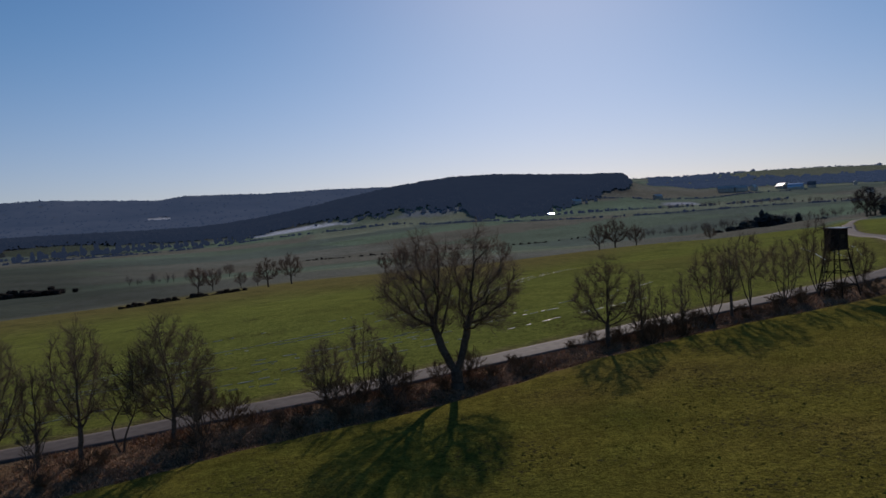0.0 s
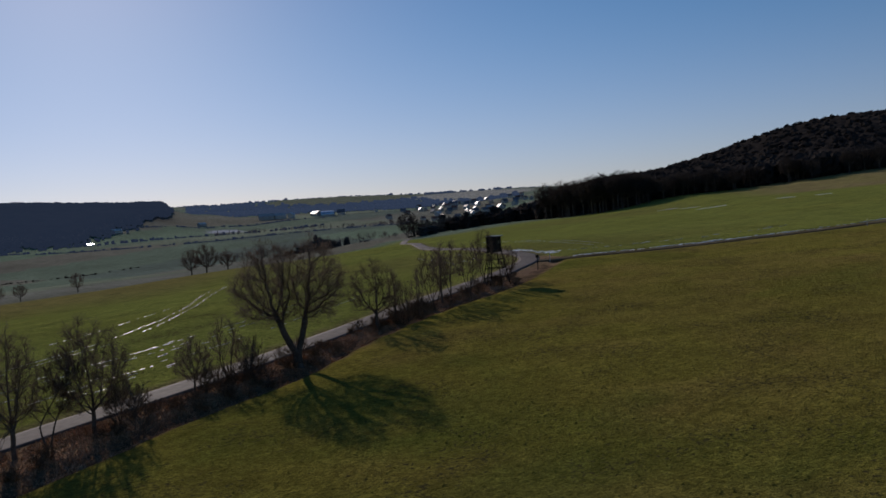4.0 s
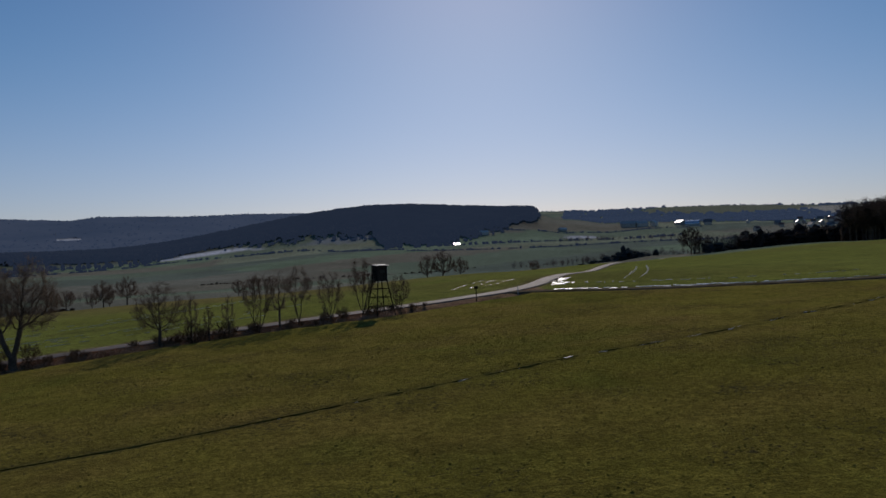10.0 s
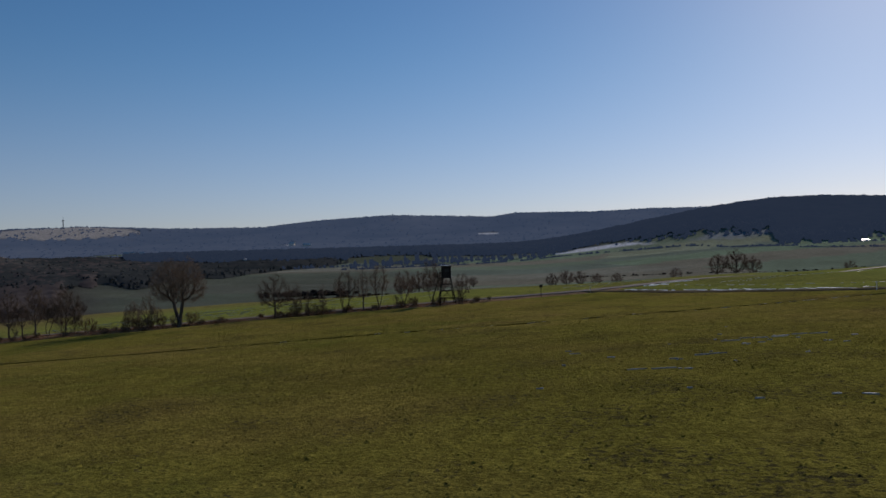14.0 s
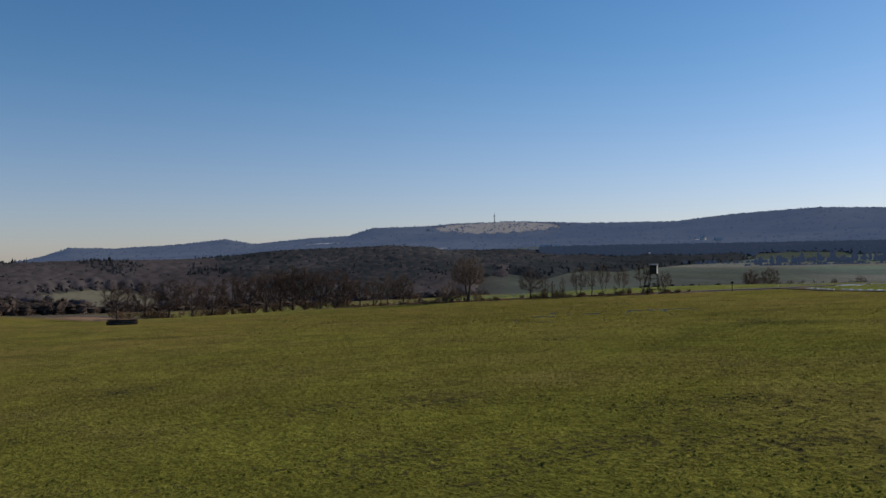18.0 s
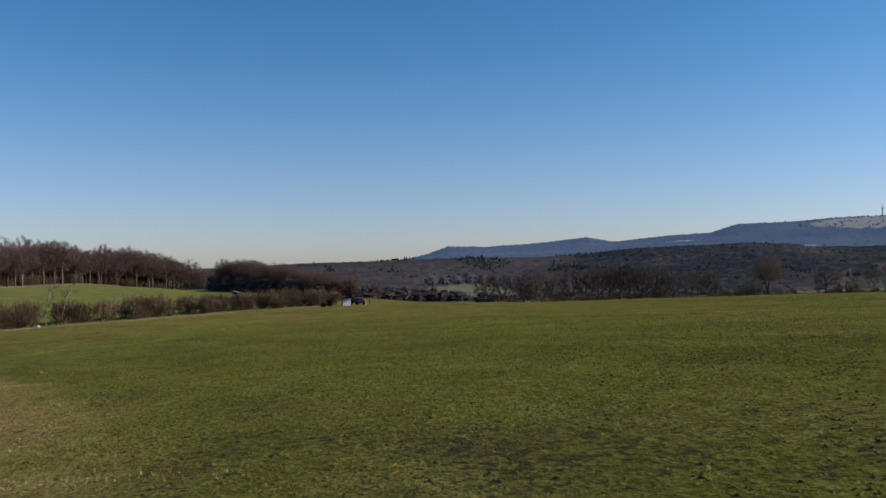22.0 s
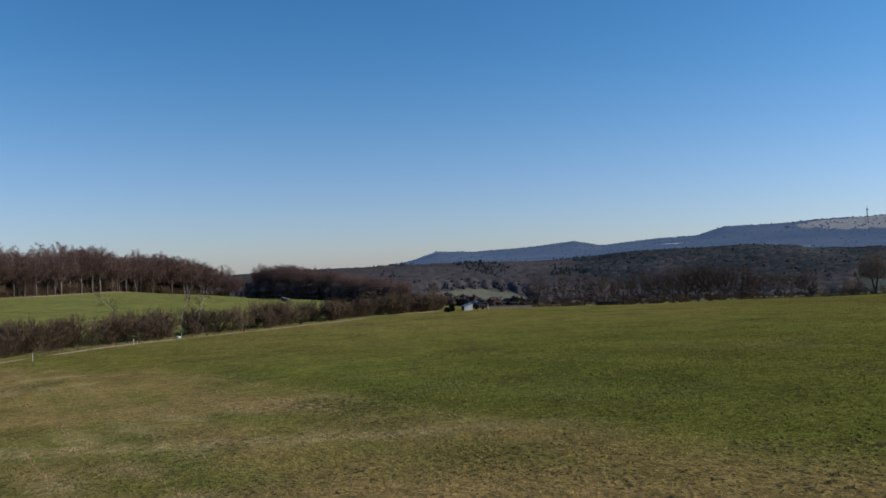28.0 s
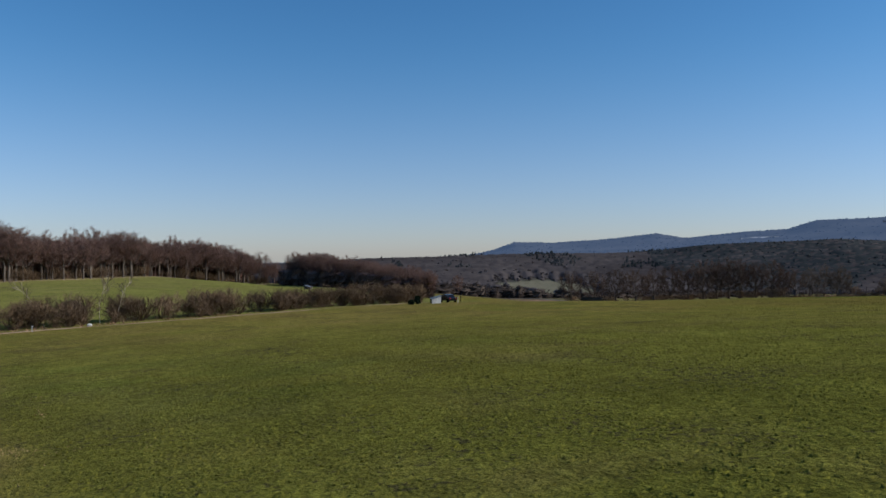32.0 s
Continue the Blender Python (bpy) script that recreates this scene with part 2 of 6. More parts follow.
def ground_material():
    """Field colours come from a colour layer; grain, tufts and clods at three scales."""
    m, n, l, b = material("ground", 0.95)
    b.inputs["Specular IOR Level"].default_value = 0.0
    b.inputs["Sheen Weight"].default_value, b.inputs["Sheen Roughness"].default_value = 0.09, 0.45
    at = n.new("ShaderNodeAttribute")
    at.attribute_name = "field"
    sh, pale = n.new("ShaderNodeMix"), n.new("ShaderNodeHueSaturation")
    pale.inputs["Saturation"].default_value = 0.8
    sh.data_type, sh.blend_type, sh.clamp_result = 'RGBA', 'MULTIPLY', True
    sh.inputs["Factor"].default_value, sh.inputs["B"].default_value = 1.0, (5.0, 5.0, 5.0, 1)
    l.new(at.outputs["Color"], sh.inputs["A"]), l.new(sh.outputs["Result"], pale.inputs["Color"])
    l.new(pale.outputs["Color"], b.inputs["Sheen Tint"])
    tc = n.new("ShaderNodeTexCoord")
    col = at.outputs["Color"]
    for scale, detail, lo, hi in ((0.03, 5, 0.9, 1.1), (0.3, 8, 0.85, 1.15), (1.7, 7, 0.72, 1.28), (11.0, 5, 0.65, 1.35), (4.5, 6, 0.72, 1.28)):
        nz, mr, mx = n.new("ShaderNodeTexNoise"), n.new("ShaderNodeMapRange"), n.new("ShaderNodeMix")
        nz.inputs["Scale"].default_value, nz.inputs["Detail"].default_value, nz.inputs["Roughness"].default_value = scale, detail, 0.62
        l.new(tc.outputs["Object"], nz.inputs["Vector"])
        mr.inputs["From Min"].default_value, mr.inputs["From Max"].default_value = 0.36, 0.64
        mr.inputs["To Min"].default_value, mr.inputs["To Max"].default_value = lo, hi
        l.new(nz.outputs["Fac"], mr.inputs["Value"])
        mx.data_type, mx.blend_type = 'RGBA', 'MULTIPLY'
        mx.inputs["Factor"].default_value = 1
        l.new(col, mx.inputs["A"]), l.new(mr.outputs["Result"], mx.inputs["B"])
        col = mx.outputs["Result"]
    col = tuft_shade(n, l, tc, col)
    l.new(col, b.inputs["Base Color"])
    bp = n.new("ShaderNodeBump")
    bp.inputs["Strength"].default_value, bp.inputs["Distance"].default_value = 1.0, 0.16
    l.new(nz.outputs["Fac"], bp.inputs["Height"]), l.new(bp.outputs["Normal"], b.inputs["Normal"])
    return m


def let_through(m, share):
    """Thin twigs pass part of the light on to their far side."""
    n, l = m.node_tree.nodes, m.node_tree.links
    b, out = n["Principled BSDF"], n["Material Output"]
    tr, mix = n.new("ShaderNodeBsdfTranslucent"), n.new("ShaderNodeMixShader")
    l.new(b.inputs["Base Color"].links[0].from_socket, tr.inputs["Color"])
    mix.inputs["Fac"].default_value = share
    l.new(b.outputs["BSDF"], mix.inputs[1]), l.new(tr.outputs["BSDF"], mix.inputs[2]), l.new(mix.outputs["Shader"], out.inputs["Surface"])


for _m, _k in ((TWIG, 0.35), (ALLEY_TWIG, 0.3), (BUSH, 0.3), (WOODS_TWIG, 0.3), (WOODS_DARK, 0.35), (WOODS_FAR, 0.45), (WOODS_HILL, 0.5), (WOODS_BROWN, 0.35), (WOODS_RIDGE_HAZE, 0.5)):
    let_through(_m, _k)
GROUND = ground_material()


# ---- mesh helpers ----
def mesh_of(name, verts, faces, mat, smooth_shade=False):
    me = bpy.data.meshes.new(name)
    me.from_pydata([tuple(map(float, v)) for v in verts] if not isinstance(verts, np.ndarray) else verts.tolist(), [], faces if not isinstance(faces, np.ndarray) else faces.tolist())
    me.materials.append(mat)
    if smooth_shade:
        me.shade_smooth()
    return me


def part_mesh(name, me, parent=None, label="", m=None):
    ob = new(name, me)
    if parent is not None:
        ob.parent = parent
    if m is not None:
        ob.matrix_basis = m
    if label:
        tagged(ob, label)
    return ob


def empty(name, m, label, category, group="", kind=""):
    ob = new(name)
    ob.matrix_basis = m
    return tagged(ob, label, category, group, kind)


def spline(pts, step):
    """Points every so many metres along a smooth line through pts."""
    p = np.array(pts, float)
    p = np.vstack([2 * p[0] - p[1], p, 2 * p[-1] - p[-2]])
    out = []
    for i in range(1, len(p) - 2):
        n = max(2, int(np.linalg.norm(p[i + 1] - p[i]) / step))
        for u in np.arange(n) / n:
            a, b, c, d = p[i - 1:i + 3]
            out.append(0.5 * (2 * b + (c - a) * u + (2 * a - 5 * b + 4 * c - d) * u * u + (3 * b - a - 3 * c + d) * u ** 3))
    out.append(p[-2])
    return np.array(out)


def near_line(x, y, line):
    """Distance of points to a polyline (in plan)."""
    best = np.full(np.shape(x), 1e9)
    for a, b in zip(line[:-1], line[1:]):
        d = b - a
        u = np.clip(((x - a[0]) * d[0] + (y - a[1]) * d[1]) / (d @ d + 1e-9), 0, 1)
        best = np.minimum(best, np.hypot(x - a[0] - u * d[0], y - a[1] - u * d[1]))
    return best


# ---- lines of the plan ----
ROAD = spline([(-330, -36), (-200, -4), (-110, 24), (-66, 38), (-40, 46), (-24, 50), (-17.3, 52.5), (-9, 55.7), (0, 60), (10, 65.5), (21, 72), (40, 82.5), (49, 88.5), (57, 95), (63, 104), (68, 117), (74, 132), (86, 160), (103, 205), (125, 250), (160, 320), (205, 392)], 2.0)
TRACK_LINE = spline([(57, 92.5), (66, 86.5), (74, 80.5), (86, 73), (100, 65.5), (130, 52), (180, 35), (260, 10)], 2.0)
DITCH = spline([(3, 4), (10, 8), (17, 11.5), (24, 14.2), (31, 17.7), (41, 23.2), (51, 28.7), (62, 33), (74, 39.5), (84, 44.5), (103, 58)], 0.6)
RUT = spline([(110, -70), (107, -65), (105, -57), (105, -48), (107, -38), (112, -26)], 0.8)
EDGE = spline([(-330, -50), (-200, -20), (-110, 8), (-66, 21), (-41, 29), (-26, 37), (-17, 42), (-10, 46.3), (0, 51), (12, 60), (22, 66), (37, 72.5), (49, 81), (58, 88)], 2.0)
HEDGE = spline([(110, -146), (91, -132), (72, -119), (63, -108), (52, -95), (36, -80), (24, -69), (8, -60)], 2.0)
WOODLINE = spline([(-205, -112), (-178, -133), (-140, -157), (-92, -182), (-60, -208), (-25, -250)], 4.0)
STRAW = spline([(60, -133), (88, -124), (104, -108), (126, -99), (150, -88), (174, -80), (190, -76), (230, -70)], 3.0)


def side_of(x, y, line):
    """Distance to a line, positive on its left."""
    best, sign = np.full(np.shape(x), 1e9), np.ones(np.shape(x))
    for a, b in zip(line[:-1:2], line[2::2]):
        d = b - a
        u = np.clip(((x - a[0]) * d[0] + (y - a[1]) * d[1]) / (d @ d + 1e-9), 0, 1)
        px, py = x - a[0] - u * d[0], y - a[1] - u * d[1]
        q = np.hypot(px, py)
        near = q < best
        best = np.where(near, q, best)
        sign = np.where(near, np.sign(d[0] * py - d[1] * px), sign)
    return best * sign


def surface_z(x, y):
    """The land with its small relief: tussocks, ditches, road and track beds."""
    x, y = np.asarray(x, float), np.asarray(y, float)
    z = ground_z(x, y) + wave(x, y, 2.2, 4) * 0.03 + wave(x, y, 7, 6) * 0.05
    z = z - 0.1 * np.exp(-(near_line(x, y, DITCH[::5]) / 0.55) ** 2)
    z = z - 0.55 * np.exp(-(side_of(x, y, EDGE) - 1.0) ** 2 / 1.6)
    z = z - 0.12 * (1 - smooth(1.7, 2.8, near_line(x, y, ROAD[::2])))
    return z - 0.10 * (1 - smooth(1.3, 2.4, near_line(x, y, TRACK_LINE[::2])))


def gz(x, y):
    if math.hypot(x - OX, y - OY) > 260:
        return float(ground_z(x, y))
    return float(surface_z(np.array([x]), np.array([y]))[0])


# ---- ground sheet ----
def build_ground():
    az = np.arange(-180, 180, 0.36)
    rr = np.concatenate([[0.0], np.arange(1.0, 150, 1.3), np.arange(150, 260, 2.2), np.geomspace(260, 4800, 140)])
    a, r = np.meshgrid(np.radians(az), rr)
    x, y = OX + r * np.sin(a), OY + r * np.cos(a)
    z = ground_z(x, y)
    n_r, n_a = z.shape
    k = int(np.searchsorted(rr, 260))
    z[:k] = surface_z(x[:k], y[:k])
    verts = np.stack([x, y, z], -1).reshape(-1, 3)
    idx = np.arange(n_r * n_a).reshape(n_r, n_a)
    i, j = idx[:-1], idx[1:]
    faces = np.stack([i, j, np.roll(j, -1, 1), np.roll(i, -1, 1)], -1).reshape(-1, 4)[:, ::-1]
    me = bpy.data.meshes.new("ground")
    me.from_pydata(verts.tolist(), [], faces.tolist())
    me.materials.append(GROUND)
    me.shade_smooth()
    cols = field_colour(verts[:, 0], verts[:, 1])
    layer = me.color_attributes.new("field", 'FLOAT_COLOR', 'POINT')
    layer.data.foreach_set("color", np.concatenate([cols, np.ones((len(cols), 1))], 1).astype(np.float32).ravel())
    return tagged(new("ground", me), "rolling winter farmland with meadow, fields and far ridges", "ground", kind="structure")


def mixed(c, colour, k):
    k = np.clip(k, 0, 1)[:, None]
    return c * (1 - k) + np.array(colour) * k


def straw_rows(x, y):
    """How far a place lies on the pale rows of cut straw, lengthwise and across."""
    across, along, sway = x * 0.93 - y * 0.37, y * 0.93 - x * 0.37, 0.35 * grain(x, y, 9, 13)
    rows = np.exp(-(((along + sway) % 2.6 - 1.3) / 0.3) ** 2) * smooth(-0.35, 0.3, grain(across * 0.15, along, 3, 14))
    cross = np.maximum(np.exp(-((across - 171 + sway) / 0.6) ** 2), np.exp(-((across - 195.5 + sway) / 0.5) ** 2))
    return np.maximum(0.75 * rows, cross)


def field_colour(x, y):
    """Base colours of the land by what grows there."""
    r = np.hypot(x - OX, y - OY)
    az = np.degrees(np.arctan2(x - OX, y - OY))
    n1, n2, n3 = wave(x, y, 14, 2), wave(x, y, 5, 3), wave(x, y, 45, 5)
    c = np.empty((len(x), 3))
    c[:] = MEADOW
    g1, g2, g3 = grain(x, y, 11, 1), grain(x, y, 4.2, 2), grain(x, y, 26, 3)
    c = mixed(c, (0.165, 0.118, 0.03), 0.25 + 0.55 * g1 + 0.45 * g2 + 0.3 * n3)
    c = mixed(c, (0.06, 0.085, 0.014), -0.12 + 0.7 * g3 + 0.6 * grain(x, y, 5, 4))
    # damp trampled grass in the hollow by the ditch
    c = mixed(c, (0.085, 0.078, 0.012), 0.4 * np.exp(-((x - 58) / 40) ** 2 - ((y - 2) / 24) ** 2))
    # greener grass towards the south-east meadow
    south = smooth(60, 150, x) * (1 - smooth(-40, 20, y))
    c = mixed(c, GREEN, south * (0.72 + 0.2 * n1))
    c = mixed(c, (0.15, 0.118, 0.032), south * (0.7 * g2 + 0.5 * g1))
    c = mixed(c, (0.06, 0.082, 0.013), south * (-0.05 + 0.8 * g3 + 0.5 * g2))
    c = c * (1 + 0.22 * south * grain((y * 0.93 - x * 0.37) * 1.8, (x * 0.93 - y * 0.37) * 0.16, 5, 11))[:, None]
    near = r < 420
    d_road, d_edge, d_track = np.full(len(x), 1e3), np.full(len(x), -1e3), np.full(len(x), 1e3)
    d_hedge, d_straw = np.full(len(x), 1e3), np.full(len(x), 1e3)
    for arr, line in ((d_road, ROAD), (d_edge, EDGE), (d_track, TRACK_LINE), (d_hedge, HEDGE), (d_straw, STRAW)):
        arr[near] = side_of(x[near], y[near], line)
    # winter wheat beyond the road and the track
    crop = np.where(near, np.where(d_road > 1.5, 1.0, np.where((d_track > 1.5) & (x > 55), 1.0, 0.0)), 0.0)
    c = mixed(c, CROP, crop * (0.95 + 0.15 * n1))
    c = mixed(c, (0.13, 0.11, 0.035), crop * smooth(0.1, 0.9, n3) * 0.45)
    c = mixed(c, (0.16, 0.115, 0.045), crop * smooth(195, 250, r + 15 * g3) * (1 - smooth(-10, 6, az)) * 0.65)
    # leafy bank between meadow edge and road
    bank = near & (d_edge > 0) & (d_road < 0) & (x < 62)
    c = mixed(c, (0.26, 0.155, 0.095), bank * (0.9 + 0.3 * n2))
    # dark line along the edge ditch, its shade painted into the ground
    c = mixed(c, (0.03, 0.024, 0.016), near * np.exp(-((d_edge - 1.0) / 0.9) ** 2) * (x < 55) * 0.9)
    c = mixed(c, (0.14, 0.10, 0.06), near * np.exp(-((np.abs(d_road) - 2.3) / 0.7) ** 2) * 0.7)
    c = mixed(c, (0.12, 0.09, 0.05), near * np.exp(-((np.abs(d_track) - 1.8) / 0.9) ** 2) * (x > 55) * 0.7)
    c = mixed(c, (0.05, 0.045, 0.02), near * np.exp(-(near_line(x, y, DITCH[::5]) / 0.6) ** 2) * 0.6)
    # faded straw-coloured stubble in the south corner
    s = smooth(-1.5, 6, -d_straw + 2.2 * n1 + 1.5 * n2) * (d_straw < 900) * (x > 60)
    across, along = x * 0.93 - y * 0.37, y * 0.93 - x * 0.37
    mown = 0.6 * grain(along * 3.0, across * 0.2, 5, 6) + 0.5 * grain(across * 2.4, along * 0.2, 6, 7)
    c = mixed(c, (0.26, 0.162, 0.052), s * (0.66 + 0.95 * mown + 0.3 * g2))
    c = mixed(c, (0.12, 0.125, 0.022), s * smooth(0.15, 0.7, -mown) * 0.65)
    c = mixed(c, (0.36, 0.25, 0.1), s * 0.75 * straw_rows(x, y))
    # field behind the hedge
    beyond = near & (d_hedge > 0) & (y < -40)
    c = mixed(c, (0.15, 0.15, 0.032), beyond * (0.9 + 0.1 * g1))
    c = mixed(c, (0.2, 0.16, 0.06), beyond * (0.6 * g2 + 0.4 * g3))
    floor = np.zeros(len(x))
    floor[near] = smooth(0, 4, -side_of(x[near], y[near], WOODLINE)) * (x[near] < 0) * (y[near] < -60)
    c = mixed(c, (0.22, 0.135, 0.085), floor * 0.95)
    # far patchwork
    u, v = (x * 0.92 + y * 0.38) / 330, (y * 0.92 - x * 0.38) / 150
    cell = (np.floor(u + 0.15 * np.sin(v)) * 7.31 + np.floor(v + 0.1 * np.sin(u * 2)) * 3.77) % 1.0
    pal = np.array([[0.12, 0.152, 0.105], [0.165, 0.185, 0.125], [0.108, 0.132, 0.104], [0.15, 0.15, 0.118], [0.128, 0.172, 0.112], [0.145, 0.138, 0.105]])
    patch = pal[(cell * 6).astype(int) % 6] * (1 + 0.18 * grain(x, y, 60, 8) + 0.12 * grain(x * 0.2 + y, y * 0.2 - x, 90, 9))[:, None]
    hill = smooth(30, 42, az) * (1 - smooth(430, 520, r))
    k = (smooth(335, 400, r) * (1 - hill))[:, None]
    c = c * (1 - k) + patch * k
    c = mixed(c, (0.11, 0.115, 0.035), smooth(260, 330, r) * (1 - smooth(-103, -98, az)))
    c = mixed(c, CROP, smooth(300, 420, r) * hill)
    c = mixed(c, (0.2, 0.15, 0.07), hill * smooth(236, 262, r + 10 * n1) * smooth(39, 45, az) * (0.7 + 0.3 * g1))
    c = mixed(c, (0.085, 0.07, 0.045), smooth(215, 260, r) * smooth(-101, -96, az) * (1 - smooth(-66, -58, az)) * (1 - smooth(420, 460, r)))
    # dull grey winter fields below the wooded hill
    low = smooth(330, 420, r) * (1 - smooth(1150, 1500, r)) * smooth(-62, -54, az) * (1 - smooth(-31, -22, az))
    c = mixed(c, (0.062, 0.07, 0.056), low * (0.85 + 0.2 * grain(x * 0.3, y, 40, 12)))
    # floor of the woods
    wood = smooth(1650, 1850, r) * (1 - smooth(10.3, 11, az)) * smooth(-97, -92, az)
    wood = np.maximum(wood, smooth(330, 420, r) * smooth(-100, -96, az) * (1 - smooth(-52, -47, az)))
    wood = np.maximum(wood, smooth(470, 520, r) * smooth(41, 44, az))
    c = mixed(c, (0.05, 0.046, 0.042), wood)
    # far floor painted bluer with distance, as haze would tint it
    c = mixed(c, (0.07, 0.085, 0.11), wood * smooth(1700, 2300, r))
    # clearings, thin snow on north slopes and distant stubble
    for ca, cr, wa, wr, col in CLEARINGS:
        q = ((az - ca) / wa) ** 2 + ((r - cr) / wr) ** 2
        c = mixed(c, col, 1 - smooth(0.75, 1.15, q + 0.2 * n2))
    return c


MEADOW, GREEN, CROP = (0.142, 0.122, 0.021), (0.112, 0.112, 0.016), (0.150, 0.166, 0.034)
SNOW = (0.55, 0.58, 0.62)
CLEARINGS = [(-79, 800, 4.2, 150, (0.14, 0.128, 0.085)), (-49, 3850, 4.5, 330, (0.25, 0.235, 0.22)), (-13, 1690, 3.2, 35, SNOW), (-9.5, 1660, 1.2, 14, SNOW),
             (-3.4, 1620, 3.0, 45, (0.15, 0.17, 0.18)), (-20.5, 3300, 0.8, 60, SNOW), (-35, 2900, 0.5, 40, SNOW), (-61.5, 3450, 1.5, 60, (0.4, 0.42, 0.45)),
             (-54, 2700, 1.5, 60, (0.4, 0.42, 0.45)), (-46, 2500, 2.5, 120, (0.08, 0.10, 0.06)), (-28, 1750, 3.4, 130, (0.062, 0.074, 0.052)), (13.5, 1560, 1.6, 25, (0.35, 0.37, 0.4)),
             (24, 3600, 6, 500, (0.12, 0.13, 0.09)), (33, 3300, 4.5, 600, (0.28, 0.27, 0.22))]
ground = build_ground()


def strip(name, line, half, lift, mat, label, category, ragged=0.0, kind="structure", skirt=0.25):
    """A road-like strip that follows the land, with a thickness."""
    d = np.gradient(line, axis=0)
    d /= np.linalg.norm(d, axis=1)[:, None]
    nrm = np.stack([d[:, 1], -d[:, 0]], 1)
    rnd = np.random.RandomState(3)
    cols = []
    us = np.linspace(-1, 1, 7)
    for u in us:
        off = u * half + (rnd.uniform(-ragged, ragged, len(line)) if abs(u) > .9 else 0)
        p = line + nrm * (off[:, None] if np.ndim(off) else off)
        cols.append(np.column_stack([p, ground_z(p[:, 0], p[:, 1]) + lift - 0.03 * u * u]))
    cols = [cols[0] - [0, 0, skirt]] + cols + [cols[-1] - [0, 0, skirt]]
    v = np.stack(cols, 1)
    n, m = v.shape[:2]
    idx = np.arange(n * m).reshape(n, m)
    f = np.stack([idx[:-1, :-1], idx[:-1, 1:], idx[1:, 1:], idx[1:, :-1]], -1).reshape(-1, 4)
    me = mesh_of(name, v.reshape(-1, 3), f, mat, True)
    return tagged(new(name, me), label, category, kind=kind)


def offset(line, d):
    """A line moved sideways, to its right where d is positive."""
    g = np.gradient(line, axis=0)
    g /= np.linalg.norm(g, axis=1)[:, None]
    return line + np.stack([g[:, 1], -g[:, 0]], 1) * d


road = strip("road", ROAD, 1.75, 0.04, ASPHALT, "narrow pale asphalt farm road curving past the trees", "road", 0.06)
strip("verge", offset(WOODLINE, -3.5), 1.3, 0.06, DIRT, "pale dry grass strip along the wood's edge", "verge", 0.5)
strip("path", offset(HEDGE[3:-4], 1.6), 0.55, 0.05, DIRT, "narrow bare dirt path along the hedge", "path", 0.12)
strip("path", offset(HEDGE[3:-4], 0.6), 0.28, 0.02, TRACK, "dark muddy rut along the hedge", "path", 0.1)
strip("ditch", DITCH, 0.055, -0.02, DITCH_GRASS, "narrow dark muddy drain across the meadow", "ditch", 0.1, skirt=0.12)
strip("rut", RUT, 0.11, -0.02, TRACK, "old dark wheel rut in the meadow", "rut", 0.12, skirt=0.1)
track = strip("track", TRACK_LINE, 1.4, 0.03, TRACK, "muddy gravel farm track beside the meadow", "track", 0.15)


# ---- bare trees ----
def tubes(limbs):
    """Tapered tubes round polylines: limbs are (points, radii, sides). Returns vertices and faces."""
    vs, fs, base = [], [], 0
    for pts, rad, sides in limbs:
        pts = np.asarray(pts)
        n = len(pts)
        d = np.gradient(pts, axis=0)
        d /= np.linalg.norm(d, axis=1)[:, None] + 1e-9
        ref = np.array([0.31, 0.77, 0.1]) if abs(d[0][2]) > 0.8 else np.array([0, 0, 1.0])
        s = np.cross(d, ref)
        s /= np.linalg.norm(s, axis=1)[:, None] + 1e-9
        t = np.cross(d, s)
        a = np.arange(sides) * 2 * np.pi / sides
        ring = pts[:, None] + (s[:, None] * np.cos(a)[None, :, None] + t[:, None] * np.sin(a)[None, :, None]) * np.asarray(rad)[:, None, None]
        vs.append(ring.reshape(-1, 3))
        i = base + np.arange((n - 1) * sides).reshape(n - 1, sides)
        j = np.roll(i, -1, 1)
        fs.append(np.stack([i, j, j + sides, i + sides], -1).reshape(-1, 4))
        base += n * sides
    return np.concatenate(vs), np.concatenate(fs)


def limb(rnd, p, d, length, r0, r1, n, wander, lift):
    pts, d = [np.array(p, float)], np.array(d, float)
    for k in range(n):
        d = d + rnd.normal(0, wander, 3) + [0, 0, lift]
        d /= math.sqrt(d @ d)
        pts.append(pts[-1] + d * length / n)
    return np.array(pts), np.linspace(r0, r1, n + 1), d


def side_dir(rnd, d, angle):
    """A direction that leaves d by about that angle (degrees), anywhere round it."""
    r = rnd.normal(0, 1, 3)
    s = np.array((d[1] * r[2] - d[2] * r[1], d[2] * r[0] - d[0] * r[2], d[0] * r[1] - d[1] * r[0]))
    s /= math.sqrt(s @ s) + 1e-9
    a = math.radians(angle)
    return d * math.cos(a) + s * math.sin(a)


def on_limb(pts, u):
    q = u * (len(pts) - 1)
    j = min(int(q), len(pts) - 2)
    d = pts[j + 1] - pts[j]
    return pts[j] + d * (q - j), d / (math.sqrt(d @ d) + 1e-9)


